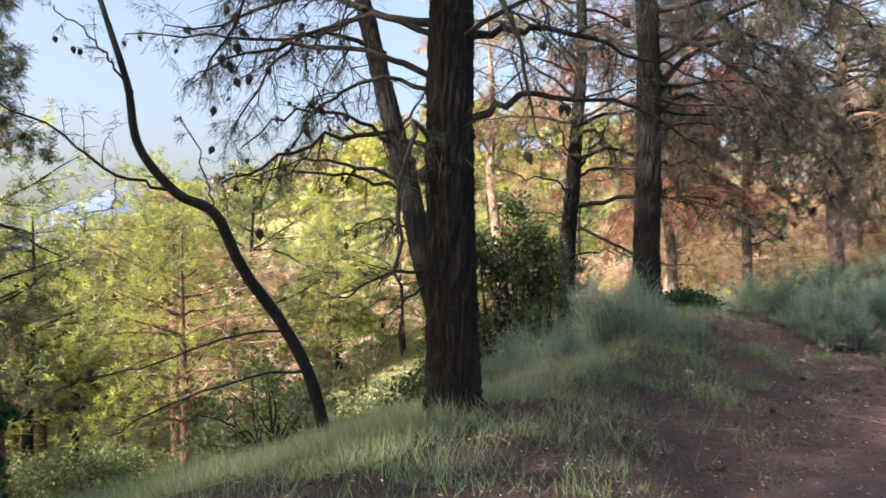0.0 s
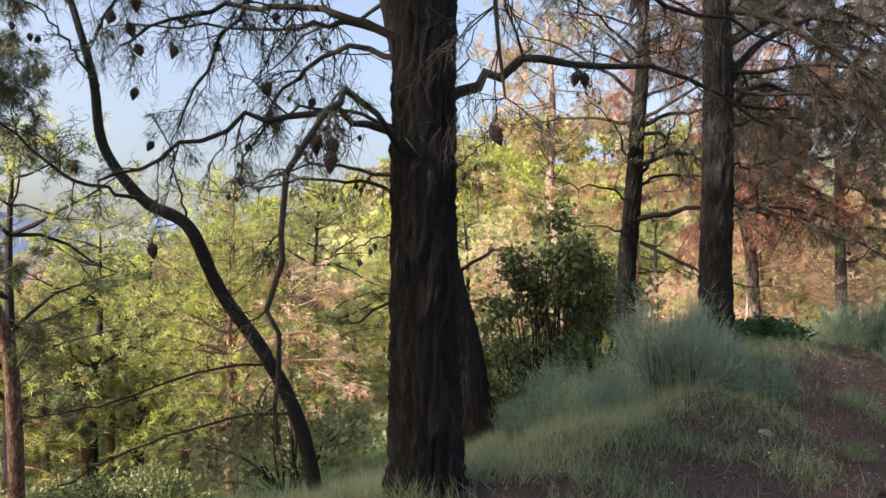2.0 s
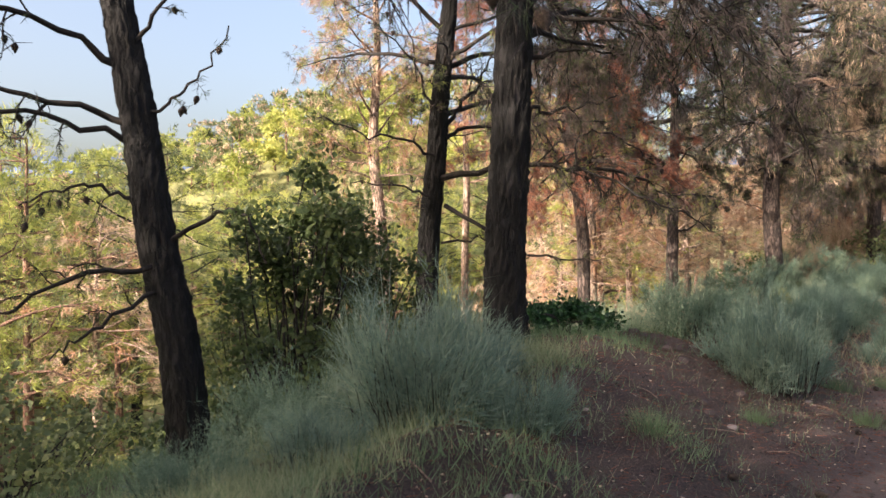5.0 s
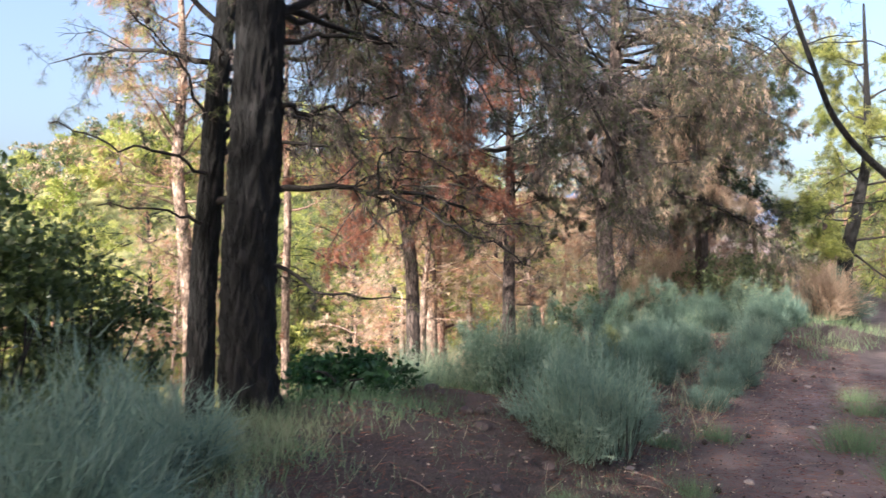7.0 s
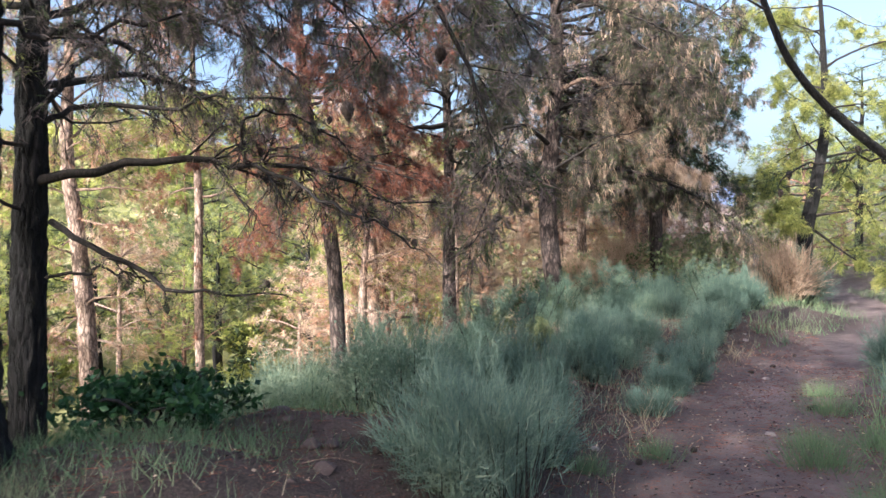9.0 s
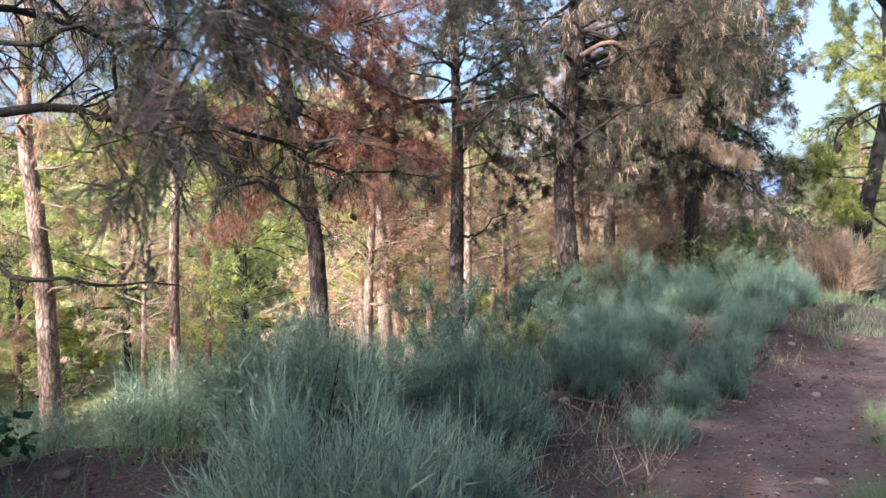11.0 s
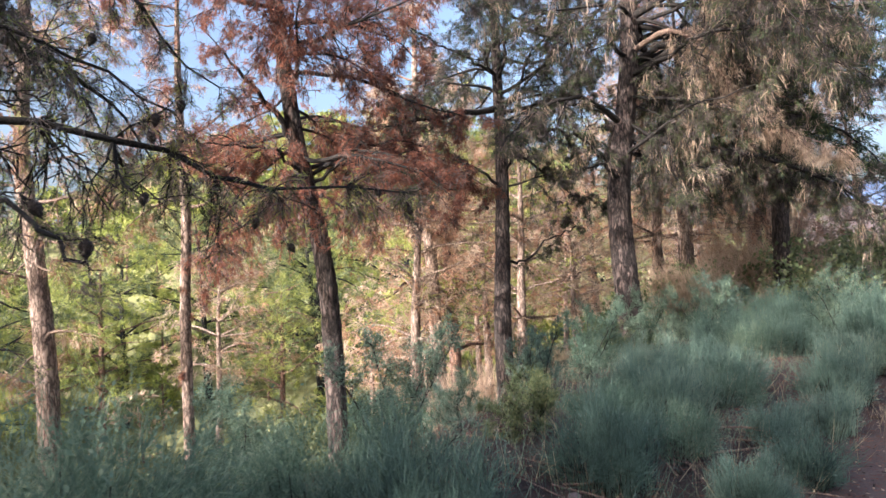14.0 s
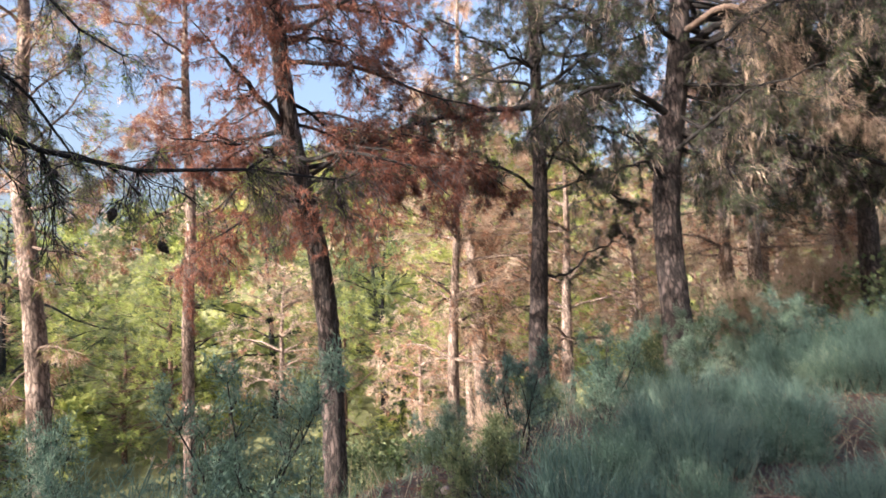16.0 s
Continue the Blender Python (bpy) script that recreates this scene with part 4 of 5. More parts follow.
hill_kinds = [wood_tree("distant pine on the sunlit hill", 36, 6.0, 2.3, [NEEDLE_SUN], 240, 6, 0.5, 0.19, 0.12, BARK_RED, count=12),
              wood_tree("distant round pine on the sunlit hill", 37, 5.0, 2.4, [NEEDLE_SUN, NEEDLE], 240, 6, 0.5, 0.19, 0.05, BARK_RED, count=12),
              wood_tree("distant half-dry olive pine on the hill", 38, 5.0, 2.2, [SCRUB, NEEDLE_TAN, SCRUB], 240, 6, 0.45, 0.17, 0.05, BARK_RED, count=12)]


def spread_trees():
    rng = np.random.default_rng(77)
    used = set()
    taken = []

    def put(kind, x, y, s, sink=0.0):
        z = float(ground(x, y)) - sink
        m = Matrix.LocRotScale((x, y, z), Euler((0, 0, rng.random() * 6.283)), None)
        if kind.name in used:
            o = copy_thing(kind, m)
        else:
            o = kind
            o.matrix_basis = m
            used.add(kind.name)
        o.scale = (s, s, s * (0.9 + 0.25 * rng.random()))
        taken.append((x, y))

    # green wood on the slope and in the valley
    n = 0
    while n < 60:
        b, d = radians(-52 + 64 * rng.random()), 17 + 40 * rng.random() ** 0.8
        x, y = 2 + d * math.sin(b), 6 + d * math.cos(b)
        if min([9] + [math.hypot(x - a, y - c) for a, c in taken]) < 2.2 or y < 15 or (b > radians(-30) and d < 27) or (b > radians(-17) and d < 44):
            continue
        top = 1.5 + d * math.tan(radians(3.2 + 3.6 * rng.random()))
        put(dead_kinds[n % 2] if n % 8 == 7 else far_kinds[rng.integers(0, 3)], x, y, min(1.7, max(0.7, (top - float(ground(x, y))) / 6.6)))
        n += 1
    # dry stand along the trail's lower side
    n = 0
    while n < 20:
        x, y = 6.4 + 13 * rng.random(), 22.3 + 13 * rng.random()
        if min([9] + [math.hypot(x - a, y - c) for a, c in taken]) < 2.1:
            continue
        put(dead_kinds[rng.integers(0, 2)], x, y, 0.7 + 0.35 * rng.random())
        n += 1
    # wood ahead, beyond the dry stand and up the trail
    n = 0
    while n < 28:
        b, d = radians(8 + 52 * rng.random()), 24 + 30 * rng.random()
        x, y = 4 + d * math.sin(b), 8 + d * math.cos(b)
        if min([9] + [math.hypot(x - a, y - c) for a, c in taken]) < 2.4 or abs(-0.814 * x + 0.581 * y) < 2:
            continue
        put(far_kinds[rng.integers(0, 3)], x, y, 0.8 + 0.4 * rng.random())
        n += 1
    # hill beyond the valley
    n = 0
    while n < 210:
        b, d = radians(-38 + 58 * rng.random()), 50 + 56 * rng.random()
        x, y = d * math.sin(b), d * math.cos(b)
        if min([9] + [math.hypot(x - a, y - c) for a, c in taken]) < 3.0:
            continue
        put(hill_kinds[rng.integers(0, 3)], x, y, 0.55 + 0.55 * rng.random())
        n += 1
    # unseen stand behind and left of the walker, added to shade the trail
    for x, y, s in ((-9.5, -2, 1.5), (-5.5, -0.8, 1.4), (-4.2, -3.6, 1.5), (-8.6, 1.5, 1.5), (-9.2, 4.3, 1.35), (-6, -5, 1.5), (-12.5, 0.5, 1.6), (-13, -4, 1.6), (-12.5, 5, 1.5), (-16, 1.0, 1.5), (-18, 4.5, 1.5), (-22, 1.5, 1.6)):
        put(far_kinds[1], x, y, s)
    # crowns behind the forked pine and slim dry trunks up the trail
    for x, y, s in ((8.6, 26.6, 1.25),):
        put(far_kinds[0], x, y, s)
    for k, (x, y, s) in enumerate(((12.5, 23.5, 0.9), (13.8, 24.6, 0.8), (15.5, 24.0, 0.85), (16.5, 26.0, 0.9))):
        put(dead_kinds[k % 2], x, y, s)


spread_trees()


# ---------------------------------------------------------------- shrubs and grass
def broom(seed, height, spread, count, mat, label, category="shrub", name="broom_bush", width=0.006, leafage=0):
    """A broom bush: a spray of thin bending stems from one foot."""
    rng = np.random.default_rng(seed)
    bush = thing(name, (0, 0, 0), label, category, "bushes beside the trail")
    n = count
    foot = np.concatenate([np.zeros((n, 2)), np.zeros((n, 1))], 1)
    spray = rng.random((22, 5))
    pick = rng.integers(0, 22, n)
    foot[:, :2] = (spray[pick, 3:5] - 0.5) * spread * 1.1 + rng.standard_normal((n, 2)) * spread * 0.09
    az = np.arctan2(foot[:, 0], foot[:, 1]) + (spray[pick, 0] - 0.5) * 2.4 + 0.4 * rng.standard_normal(n)
    out = spread * np.clip(0.05 + 0.5 * spray[pick, 1] + 0.16 * rng.standard_normal(n), 0.02, 0.9)
    h = height * (0.3 + 0.7 * rng.random(n)) * (0.42 + 0.78 * spray[pick, 2]) * (1 - 0.35 * np.minimum(1, out / spread) ** 2)
    top = foot + np.stack([np.sin(az) * out, np.cos(az) * out, h], 1)
    mid = foot + (top - foot) * 0.55 + np.stack([0 * az, 0 * az, h * 0.12], 1) + 0.03 * rng.standard_normal((n, 3))
    vs, fs, off = [], [], 0
    w = Wood()
    for i in range(0, n, 6):
        w.twig(foot[i] - np.array([0, 0, 0.05]), mid[i], 0.006, 0.003)
    part("woody_base", w.mesh("woody_base", TWIG), bush)
    for a, b, wd in ((foot, mid, width * 1.2), (mid, top, width)):
        for k in range(2 if a is mid else 1):
            start = a + (b - a) * (0.25 * k)
            v, f = blades(start, (b - a) + 0.12 * rng.standard_normal((n, 3)), 1.0, wd, rng)
            v = v.reshape(-1, 3, 3)
            v[:, 2] = start + (b + 0.07 * rng.standard_normal((n, 3)) - start)
            vs.append(v.reshape(-1, 3)), fs.append(f + off)
            off += len(v) * 3
    side = np.repeat(top, 5, 0) - 0.8 * rng.random((5 * n, 1)) * np.repeat(top - mid, 5, 0) + 0.012 * rng.standard_normal((5 * n, 3))
    v, f = blades(side, np.repeat(unit(top - mid), 5, 0) + 0.5 * rng.standard_normal((5 * n, 3)), height * 0.15, width * 0.75, rng)
    vs.append(v), fs.append(f + off)
    part("foliage", mesh_of("foliage", np.concatenate(vs), np.concatenate(fs), mat), bush)
    if leafage:
        pick = rng.integers(0, n, leafage)
        v, f = leaves(mid[pick] + (top - mid)[pick] * rng.random((leafage, 1)) ** 0.7 + 0.03 * rng.standard_normal((leafage, 3)), 0.032, rng)
        part("leafage", mesh_of("leafage", v, f, mat), bush)
    return bush


def leafy(seed, size, lobes, count, leaf, mat, label, name="leafy_bush", category="shrub", group=""):
    """A leafy bush: crooked stems, leaves gathered in uneven lobes with gaps."""
    rng = np.random.default_rng(seed)
    bush = thing(name, (0, 0, 0), label, category, group)
    w = Wood()
    cs = []
    for _ in range(lobes):
        az, rad, h = rng.random() * 6.283, math.sqrt(rng.random()), 0.18 + 0.82 * rng.random()
        c = np.array([math.sin(az) * rad * size[0], math.cos(az) * rad * size[0], h * size[1]]) * np.array([1, 1, 1 - 0.25 * rad])
        q = rail([(0.1 * rng.standard_normal(), 0.1 * rng.standard_normal(), -0.1), tuple(c * 0.5 + 0.08 * rng.standard_normal(3)), tuple(c)], 7)
        w.tube(q, np.linspace(0.016, 0.004, 7), 5)
        m = count // lobes
        g = c + rng.standard_normal((m, 3)) * np.array([0.2, 0.2, 0.15]) * size[0] * 0.75
        g[:, 2] = np.abs(g[:, 2])
        cs.append(g)
    part("woody_base", w.mesh("woody_base", TWIG), bush)
    v, f = leaves(np.concatenate(cs), leaf, rng)
    part("foliage", mesh_of("foliage", v, f, mat), bush)
    return bush


def airy(seed, height, stems, mat, label, name="young_broom", leaf=0.022):
    """An open young bush: few crooked stems, fine side twigs, small leaves scattered along them."""
    rng = np.random.default_rng(seed)
    bush = thing(name, (0, 0, 0), label, "shrub", "young bushes on the bank")
    w, ends = Wood(), []
    for _ in range(stems):
        q = wander((0.07 * rng.standard_normal(), 0.07 * rng.standard_normal(), -0.06), rng.random() * 6.283, height * (0.6 + 0.55 * rng.random()), 2.6, rng, 9, 0.16)
        rr = np.linspace(0.011, 0.003, 9)
        w.tube(q, rr, 5)
        shoots(w, ends, q, rr, rng, 0.065, 0.34 * height, -0.2, 0.25, 3, 0.3)
    part("woody_base", w.mesh("woody_base", TWIG), bush)
    e = np.array(ends)
    c = np.repeat(e[:, :3], 2, 0) + 0.025 * rng.standard_normal((2 * len(e), 3))
    v, f = leaves(c, leaf, rng)
    part("leafage", mesh_of("leafage", v, f, mat), bush)
    v, f = tufts(e[:, :3], e[:, 3:], 4, 0.07, 0.0045, rng, 0.7)
    part("foliage", mesh_of("foliage", v, f, mat), bush)
    return bush


def settle(ob, x, y, s=1.0, turn=0.0, sink=0.03):
    ob.matrix_basis = Matrix.LocRotScale((x, y, float(ground(x, y)) - sink), Euler((0, 0, turn)), Vector((s, s, s)))
    return ob


oak = settle(leafy(41, (0.62, 2.5), 50, 6600, 0.06, OAK_LEAF, "tall leafy evergreen oak bush below the bank", "oak_bush"), 0.9, 9.65)
settle(copy_thing(oak, Matrix()), 0.2, 11.3, 0.7, 2.0)
settle(copy_thing(oak, Matrix()), 1.5, 10.3, 0.86, 4.0)
settle(leafy(42, (0.42, 0.36), 16, 2200, 0.05, DARK_LEAF, "low dark glossy shrub at the foot of the pine", "low_shrub"), 3.3, 9.95)
settle(leafy(43, (0.35, 2.1), 24, 2600, 0.07, DARK_LEAF, "upright dark cypress-like shrub on the slope", "upright_shrub"), -3.75, 6.1)

brooms = [broom(51, 1.1, 0.62, 1150, BROOM, "grey-green broom bush beside the trail", width=0.0085),
          broom(52, 0.95, 0.75, 1000, BROOM_DARK, "dark green heath bush on the bank", name="heath_bush", width=0.0065, leafage=2800),
          broom(53, 0.8, 0.52, 760, BROOM, "low grey-green broom bush", width=0.0085)]
BESIDE_BUSHES = [(0, 1.85, 7.45, 0.72), (2, 2.2, 8.15, 0.6), (2, 1.3, 7.0, 0.42), (1, 1.1, 7.9, 0.6), (2, 2.35, 7.1, 0.45), (1, 0.7, 6.9, 0.4), (0, 4.85, 9.45, 0.8),
          (2, 5.5, 10.2, 0.65), (1, 4.9, 11.0, 0.8), (1, 4.2, 11.4, 0.65), (1, 3.5, 11.2, 0.5)]
BANK_BUSHES = [(0, 6.1, 11.3, 0.6), (0, 7.3, 12.5, 0.5), (1, 5.7, 11.7, 0.6), (1, 7.6, 13.4, 0.4), (1, 4.6, 14.6, 0.4), (2, 9.6, 10.6, 0.6), (1, 3.4, 14.2, 0.4),
          (2, 7.33, 11.48, 0.42), (0, 8.03, 12.2, 0.4), (2, 8.7, 12.71, 0.5), (1, 7.94, 13.01, 0.4)]
AHEAD_BUSHES = [(0, 8.1, 13.9, 0.5), (2, 8.6, 14.3, 0.6), (0, 8.7, 15.3, 0.45), (0, 9.5, 15.9, 0.5), (2, 9.5, 15.0, 0.6), (0, 10.4, 16.8, 0.55), (1, 8.9, 16.4, 0.4),
          (2, 10.8, 16.2, 0.7), (1, 6.0, 16.6, 0.4), (1, 7.6, 17.9, 0.4), (2, 11.3, 12.2, 0.8), (2, 8.9, 13.4, 0.45), (2, 9.48, 13.63, 0.5), (0, 10.14, 14.38, 0.55),
          (2, 11.0, 15.25, 0.6), (1, 9.06, 14.42, 0.45), (1, 10.54, 16.31, 0.5)]
BEND_BUSHES = [(0, 11.6, 17.6, 0.7), (2, 12.3, 17.2, 0.8), (1, 10.9, 18.9, 0.5), (0, 13.0, 18.8, 0.8), (1, 12.4, 19.8, 0.6), (0, 14.3, 19.6, 0.9), (0, 16.15, 19.19, 1.0),
          (2, 16.21, 20.99, 1.0), (0, 11.86, 16.11, 0.6), (2, 12.81, 16.91, 0.7), (0, 13.64, 17.91, 0.8), (2, 13.87, 19.09, 0.8), (0, 13.53, 20.33, 0.8), (1, 12.06, 17.93, 0.6)]
rng1 = np.random.default_rng(19)
UPHILL_BUSHES = [(2 * (i % 2), 0.581 * a + 0.814 * l, 0.814 * a - 0.581 * l, 0.85 + 0.3 * rng1.random())
                 for i in range(18) for a, l in [(15.5 + 12 * (i + rng1.random()) / 18, 3.2 + bend(15.5 + 0.66 * i) * 0.5 + 3.5 * rng1.random())]]
seen = set()
rng0 = np.random.default_rng(9)
for k, x, y, s in BESIDE_BUSHES + BANK_BUSHES + AHEAD_BUSHES + BEND_BUSHES + UPHILL_BUSHES:
    b = brooms[k] if k not in seen else copy_thing(brooms[k], Matrix())
    seen.add(k)
    settle(b, x, y, s * (0.92 + 0.16 * rng0.random()), rng0.random() * 6.28)

young = [airy(47, 1.05, 7, BROOM_DARK, "open young bush with fine grey-green twigs"),
         airy(48, 1.2, 5, BROOM, "tall thin young broom with sparse leaves"),
         airy(49, 0.8, 8, SCRUB, "small twiggy olive-green bush", leaf=0.028)]
seen = set()
for k, x, y, s in ((1, 7.3, 14.0, 0.62), (0, 6.0, 12.3, 0.75), (0, 9.5, 17.2, 0.75), (1, 7.0, 17.4, 0.7), (2, 6.2, 16.6, 0.7), (1, 8.5, 19.3, 0.7), (0, 8.2, 15.4, 0.7),
                   (2, 9.0, 16.6, 0.8), (0, 10.6, 17.9, 0.8), (2, 7.0, 13.2, 0.6), (0, 5.2, 12.6, 0.6), (2, 4.6, 13.3, 0.6), (1, 11.4, 18.6, 0.9), (2, 8.0, 16.9, 0.6),
                   (0, 6.9, 15.4, 0.5), (1, 4.0, 14.9, 0.5), (2, 2.9, 15.6, 0.6), (2, 10.4, 19.8, 0.8), (2, 5.2, 17.0, 0.7), (0, 12.0, 17.0, 0.9)):
    b = young[k] if k not in seen else copy_thing(young[k], Matrix())
    seen.add(k)
    settle(b, x, y, s, x * 5.3)

scrubs = [leafy(44, (1.0, 1.1), 24, 2000, 0.07, SCRUB, "pale green scrub on the slope", "scrub_bush", group="scrub on the slope"),
          leafy(45, (0.9, 0.9), 22, 1900, 0.065, OAK_LEAF, "dark green scrub on the slope", "scrub_bush", group="scrub on the slope"),
          broom(46, 1.3, 0.9, 700, NEEDLE_TAN, "dry tan scrub under the pines", name="dry_scrub", width=0.012)]
seen = set()
for i in range(106):
    if i < 56:
        x, y, k = -16 + 18 * rng0.random(), 10.5 + 16 * rng0.random(), (1, 0, 1)[i % 3]
        if -0.814 * x + 0.581 * y < 6.0:
            continue
    elif i < 88:
        x, y, k = 1 + 7 * rng0.random(), 16 + 11 * rng0.random(), (1, 1, 0, 1, 1)[i % 5]
        if -0.814 * x + 0.581 * y < 7.0:
            continue
    else:
        x, y, k = 6 + 12 * rng0.random(), 20 + 10 * rng0.random(), int(rng0.integers(1, 3))
        if abs(-0.814 * x + 0.581 * y) < 2.0:
            continue
    b = scrubs[k] if k not in seen else copy_thing(scrubs[k], Matrix())
    seen.add(k)
    settle(b, x, y, (0.7 + 0.6 * rng0.random()) * (0.6 if 56 <= i < 88 and y < 18.5 else 1.0), rng0.random() * 6.28)
for i in range(26):
    x, y = -1.5 + 8 * rng1.random(), 17.5 + 8 * rng1.random()
    if -0.814 * x + 0.581 * y > 6.4:
        settle(copy_thing(scrubs[(1, 1, 0)[i % 3]], Matrix()), x, y, 0.6 + 0.5 * rng1.random(), rng1.random() * 6.28)
# thicket where the trail turns out of sight
for i in range(26):
    a, l = 24.5 + 9 * rng0.random(), -2.3 + 5.2 * (i + rng0.random()) / 26
    settle(copy_thing(scrubs[(0, 2, 0, 2, 0)[i % 5]], Matrix()), 0.581 * a - 0.814 * l, 0.814 * a + 0.581 * l, 0.9 + 0.7 * rng0.random(), rng0.random() * 6.28)


def grass_field(name, label, seed, count, al, ll, height, width, mat, dens):
    """Loose grass over a strip of the plan: along and beside the trail."""
    rng = np.random.default_rng(seed)
    a = al[0] + (al[1] - al[0]) * rng.random(count)
    l = ll[0] + (ll[1] - ll[0]) * rng.random(count)
    clump = np.sin(a * 2.9 + 1.7 * np.sin(l * 2.1)) * np.sin(l * 3.7 + seed) + 0.6 * np.sin(a * 7.1 + l * 5.3)
    keep = (clump + 0.9 * rng.standard_normal(count) > dens) & (np.abs(l + bend(a)) > 0.75)
    a, l = a[keep], l[keep]
    x, y = 0.581 * a - 0.814 * l, 0.814 * a + 0.581 * l
    c = np.stack([x, y, ground(x, y) - 0.01], 1)
    d = 0.45 * rng.standard_normal(c.shape)
    d[:, 2] = 1
    v, f = blades(c, d, height, width, rng, 0.12)
    tagged(new(name, mesh_of(name, v, f, mat)), label, "grass", kind="stuff")


grass_field("slope_grass", "soft green grass on the slope below the bank", 61, 60000, (-1, 7.2), (1.9, 6.5), 0.16, 0.005, GRASS, 0.35)
grass_field("crest_grass", "green grass round the foot of the pines", 67, 46000, (5.8, 13), (2.3, 6.5), 0.17, 0.005, GRASS, 0.35)
grass_field("valley_grass", "tufted grass on the lower slope", 69, 36000, (-4, 17), (6, 12), 0.28, 0.011, GRASS, 0.2)
grass_field("uphill_grass", "pale grass on the slope above the trail", 70, 50000, (12, 32), (-12, -0.6), 0.3, 0.010, GRASS, 0.2)
grass_field("straw", "dry straw and dead stems between the bushes", 68, 15000, (11, 25), (-0.6, 2.8), 0.36, 0.0035, STRAW, 1.0)
grass_field("bank_grass", "sparse grass and moss on the bank", 62, 40000, (1, 22), (0.9, 3.0), 0.11, 0.004, GRASS, 1.0)
grass_field("mound_grass", "pale green grass on the mounds of the bank", 74, 30000, (2.6, 8.2), (1.5, 3.4), 0.13, 0.004, GRASS, 0.85)
grass_field("pale_grass", "soft pale green grass below the bank", 75, 60000, (2.6, 8.8), (2.4, 5.2), 0.19, 0.004, PALE_GRASS, 0.15)
grass_field("trail_edge_grass", "grass along the trail's far edge", 63, 26000, (4, 13), (-3.2, -0.95), 0.2, 0.006, GRASS, 0.4)
grass_field("dry_grass", "thin dry straw among the litter", 64, 16000, (1, 26), (-1.5, 5.0), 0.16, 0.003, STRAW, 1.0)
grass_field("tall_grass", "blue-green grass between the bushes", 65, 22000, (12.5, 26), (0.3, 2.8), 0.2, 0.005, BROOM_DARK, 0.9)
grass_field("far_grass", "pale sunlit grass under the wood", 66, 22000, (16, 34), (4.5, 14), 0.3, 0.012, GRASS, 0.3)


# ---------------------------------------------------------------- litter on the ground
def needle_litter():
    """Fallen needles and bits of bark over trail and bank."""
    rng = np.random.default_rng(71)
    n = 60000
    a, l = 1 + 19 * rng.random(n), -1.6 + 5.4 * rng.random(n)
    x, y = 0.581 * a - 0.814 * l, 0.814 * a + 0.581 * l
    c = np.stack([x, y, ground(x, y) + 0.006], 1)
    d = rng.standard_normal((n, 3))
    d[:, 2] = 0.12 * np.abs(d[:, 2])
    v, f = blades(c, d, 0.07, 0.0035, rng)
    tagged(new("needle_litter", mesh_of("needle_litter", v, f, NEEDLE_RUST)), "fallen rusty pine needles on the trail", "litter", kind="stuff")


needle_litter()


def debris():
    """Flakes of bark, dead leaves and crumbs of earth."""
    rng = np.random.default_rng(72)
    for name, label, n, size, mat in (("bark_flakes", "dark flakes of bark and crumbs on the ground", 14000, 0.028, TWIG), ("dead_leaves", "pale dead leaves scattered on the ground", 5000, 0.026, NEEDLE_TAN)):
        a, l = 1 + 19 * rng.random(n), -1.5 + 5.2 * rng.random(n)
        x, y = 0.581 * a - 0.814 * l, 0.814 * a + 0.581 * l
        v, f = leaves(np.stack([x, y, ground(x, y) + 0.004], 1), size, rng, 0.0)
        k = np.repeat(np.arange(n), 4)
        v[:, 2] = (ground(x, y) + 0.006)[k] + np.abs(v[:, 2] - (ground(x, y) + 0.004)[k]) * 0.45
        tagged(new(name, mesh_of(name, v, f, mat)), label, "litter", kind="stuff")


debris()


def grass_tuft():
    """A tuft of fine pale grass."""
    rng = np.random.default_rng(73)
    n = 420
    c = np.concatenate([rng.standard_normal((n, 2)) * 0.11, np.zeros((n, 1))], 1)
    d = np.concatenate([c[:, :2] * 2.2 + 0.25 * rng.standard_normal((n, 2)), np.ones((n, 1))], 1)
    v, f = blades(c, d, 0.26, 0.004, rng, 0.1)
    return mesh_of("grass_tuft", v, f, GRASS)


TUFT = grass_tuft()
for x, y, k in ((7.55, 9.75, 1.0), (7.85, 10.15, 0.8), (8.3, 9.9, 0.9), (7.2, 8.9, 0.8), (6.6, 10.3, 0.7), (5.4, 8.9, 0.6), (5.9, 10.05, 0.7), (8.0, 9.2, 1.0), (3.1, 7.4, 0.6), (2.7, 6.4, 0.5), (8.9, 11.0, 0.9), (6.9, 7.9, 0.9), (4.3, 8.5, 0.5), (9.4, 11.6, 0.8)):
    o = tagged(new("grass_tuft", TUFT), "tuft of fine pale green grass on the trail's edge", "grass", "grass tufts")
    o.matrix_world = Matrix.LocRotScale(on_ground(x, y, 0.01), Euler((0, 0, x * 7)), Vector((k, k, k)))


def stone_mesh(seed, mat):
    rng = np.random.default_rng(seed)
    bm = bmesh.new()
    bmesh.ops.create_icosphere(bm, subdivisions=2, radius=1.0)
    for v in bm.verts:
        k = 1 + 0.35 * noise.noise(v.co * 1.3 + Vector((seed, 0, 0))) + 0.12 * noise.noise(v.co * 3.1)
        v.co = Vector((v.co.x * k * 1.2, v.co.y * k, v.co.z * k * 0.6))
    me = bpy.data.meshes.new("stone")
    bm.to_mesh(me)
    bm.free()
    me.materials.append(mat)
    return me


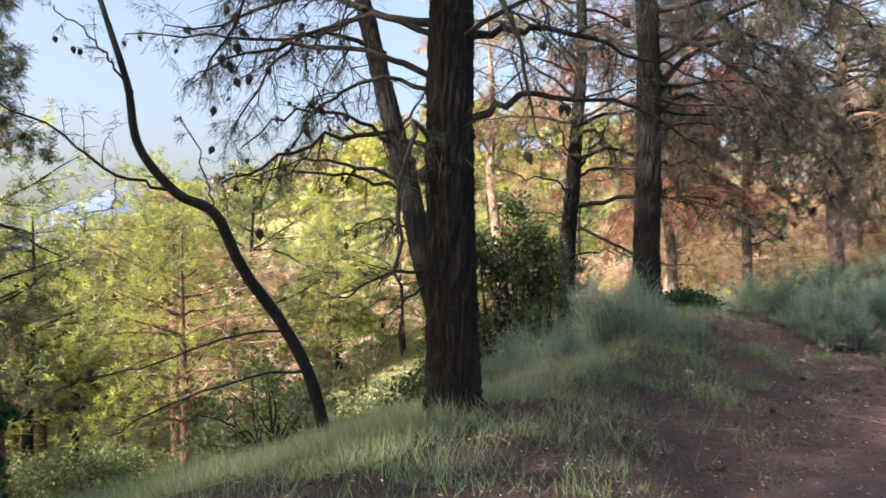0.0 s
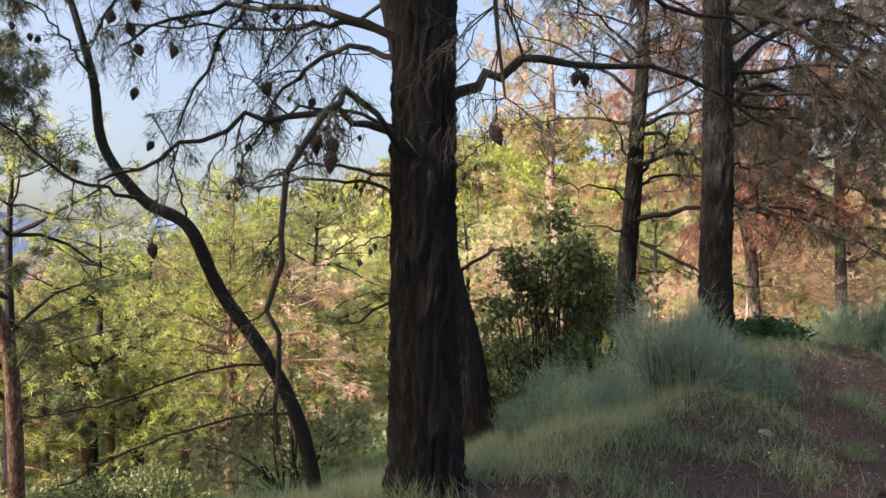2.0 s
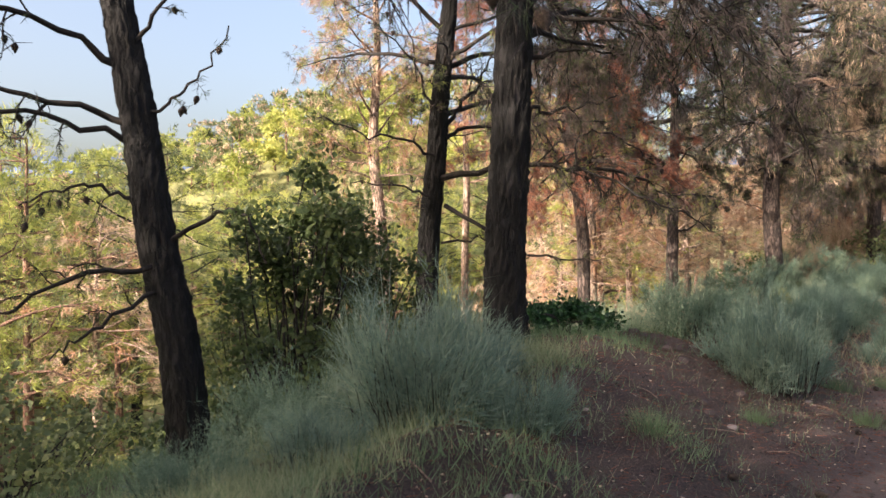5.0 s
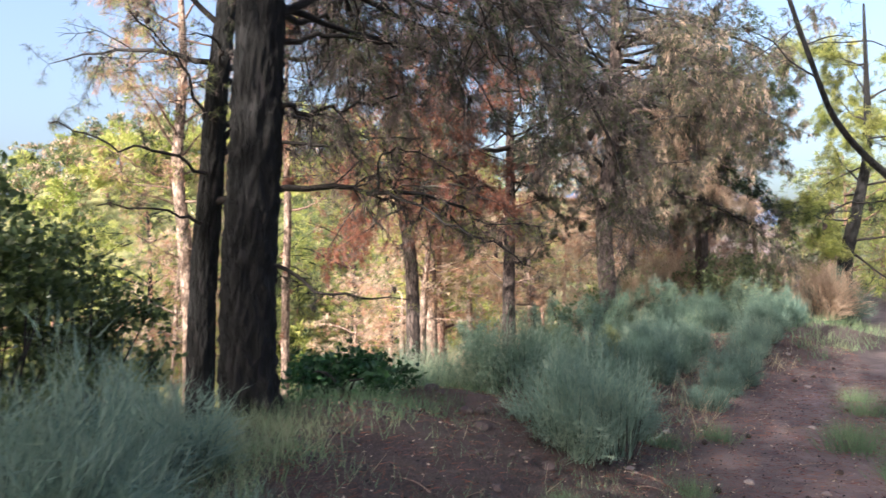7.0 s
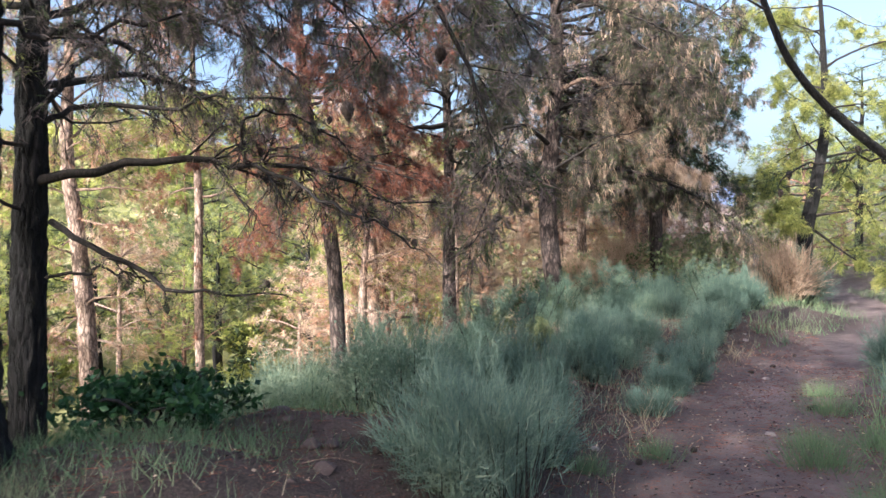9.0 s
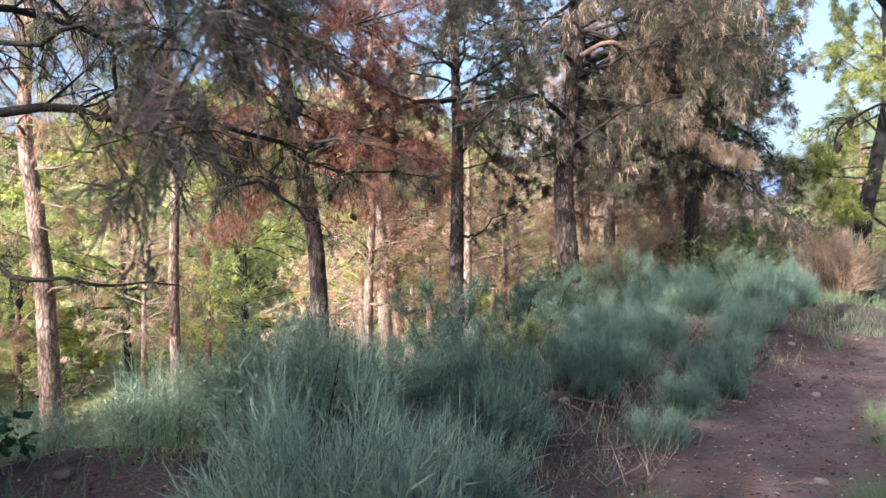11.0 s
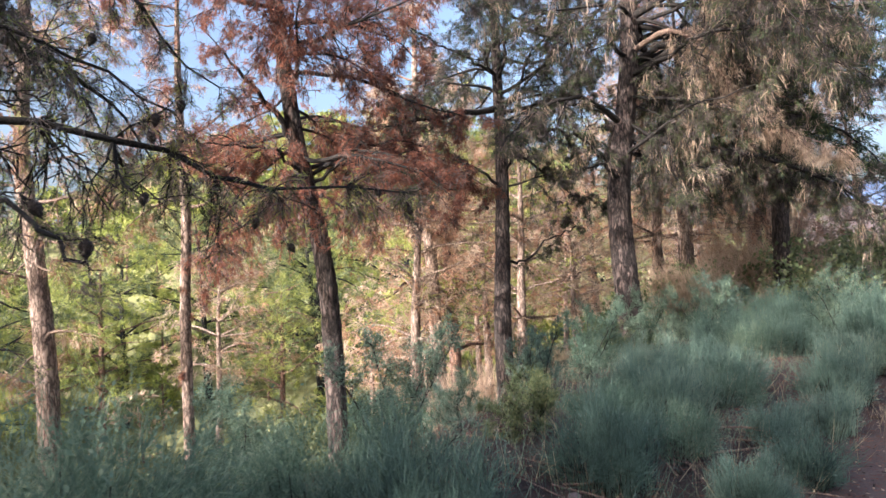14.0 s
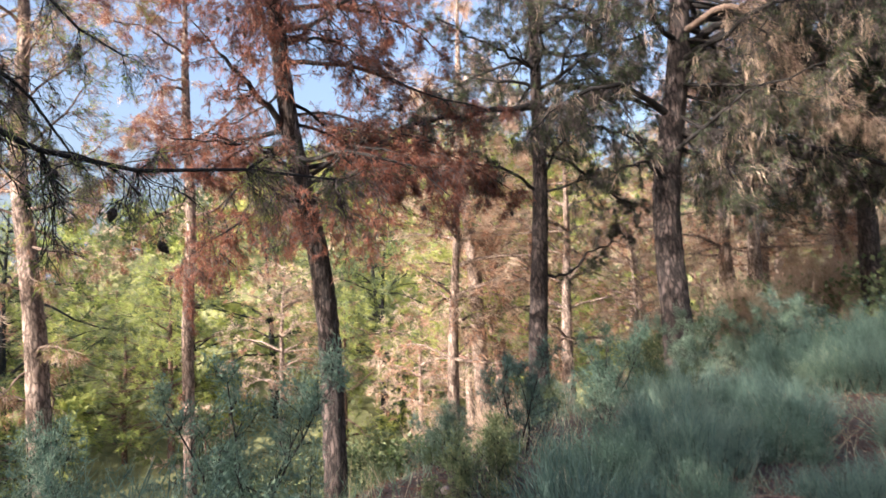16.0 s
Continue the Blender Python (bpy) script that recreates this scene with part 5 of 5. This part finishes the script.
stones = [stone_mesh(k, STONE) for k in (3, 8)]
clods = [stone_mesh(k, CLOD) for k in (4, 6)]
rng2 = np.random.default_rng(23)
for i in range(110):
    a, l = 8.6 + 4.6 * rng2.random(), 1.5 + 1.9 * rng2.random()
    x, y, k = 0.581 * a - 0.814 * l, 0.814 * a + 0.581 * l, 0.012 + 0.045 * rng2.random() ** 2
    o = tagged(new("earth_clod", clods[i % 2]), "dark crumbly clod of earth on the bare mound", "clod", "clods on the mound")
    o.matrix_world = Matrix.LocRotScale(on_ground(x, y, -0.15 * k), Euler((0.3 * rng2.random(), 0, rng2.random() * 6)), Vector((k, k, k)))
for i in range(46):
    a, l = 2 + 18 * rng0.random(), -1.2 + 3.6 * rng0.random()
    x, y = 0.581 * a - 0.814 * l, 0.814 * a + 0.581 * l
    o = tagged(new("stone", stones[i % 2]), "small rough reddish stone lying on the trail", "stone", "stones on the trail")
    s = 0.015 + 0.03 * rng0.random() ** 2
    o.matrix_world = Matrix.LocRotScale(on_ground(x, y, -0.2 * s), Euler((0, 0, rng0.random() * 6)), Vector((s, s, s)))
for i in range(40):
    a, l = 2 + 16 * rng0.random(), -1.2 + 4.0 * rng0.random()
    x, y = 0.581 * a - 0.814 * l, 0.814 * a + 0.581 * l
    o = tagged(new("fallen_cone", CONE_ME), "dark fallen pine cone on the needle litter", "pine cone", "fallen cones")
    o.matrix_world = Matrix.LocRotScale(on_ground(x, y, -0.018), Euler((1.57, 0, rng0.random() * 6)), None)


def fallen_branch(seed, line, rad, label, name="fallen_branch", mat=None, reach=0.4, spacing=0.25):
    rng = np.random.default_rng(seed)
    w, ends = Wood(), []
    q = rail([(x, y, float(ground(x, y)) + h) for x, y, h in line], 12)
    w.tube(q, np.linspace(rad, rad * 0.4, 12), 7, 0.08, rng)
    shoots(w, ends, q, np.linspace(rad, rad * 0.4, 12), rng, spacing, reach, 0.1, 0.3, 1)
    tagged(new(name, w.mesh(name, mat or TWIG_DRY)), label, "branch")


fallen_branch(81, [(7.3, 12.5, 0.03), (7.7, 12.85, 0.1), (8.3, 13.2, 0.15), (9.1, 13.5, 0.05)], 0.014, "pale dead branch lying across the bank")
fallen_branch(82, [(7.0, 11.9, 0.02), (7.4, 12.5, 0.06), (7.8, 13.3, 0.05)], 0.01, "thin dead branch among the heath")
fallen_branch(83, [(10.4, 17.3, 0.08), (11.0, 17.9, 0.1), (11.8, 18.6, 0.1)], 0.075, "pale fallen log lying in the grass", "fallen_log", BARK_PALE_SUNLIT, 0.1, 0.8)
for i in range(90):
    a, l = 2 + 13 * rng0.random(), -1.0 + 4.6 * rng0.random()
    x, y, h = 0.581 * a - 0.814 * l, 0.814 * a + 0.581 * l, rng0.random() * 6.28
    ln = 0.1 + 0.35 * rng0.random()
    fallen_branch(100 + i, [(x, y, 0.01), (x + 0.5 * ln * math.sin(h) + 0.02, y + 0.5 * ln * math.cos(h), 0.025), (x + ln * math.sin(h), y + ln * math.cos(h), 0.01)], 0.005,
                  "short dry twig lying on the needle litter", "fallen_twig", TWIG_DRY, 0.1, 0.12)
for i in range(30):
    a, l = 12.5 + 6 * rng0.random(), 0.35 + 1.3 * rng0.random()
    x, y, h = 0.581 * a - 0.814 * l, 0.814 * a + 0.581 * l, rng0.random() * 6.28
    ln = 0.3 + 0.5 * rng0.random()
    fallen_branch(300 + i, [(x, y, 0.012), (x + 0.5 * ln * math.sin(h) + 0.04, y + 0.5 * ln * math.cos(h), 0.06), (x + ln * math.sin(h), y + ln * math.cos(h), 0.03 + 0.08 * rng0.random())], 0.007,
                  "pale dry stick lying among the heath", "fallen_stick", TWIG_DRY, 0.2, 0.16)
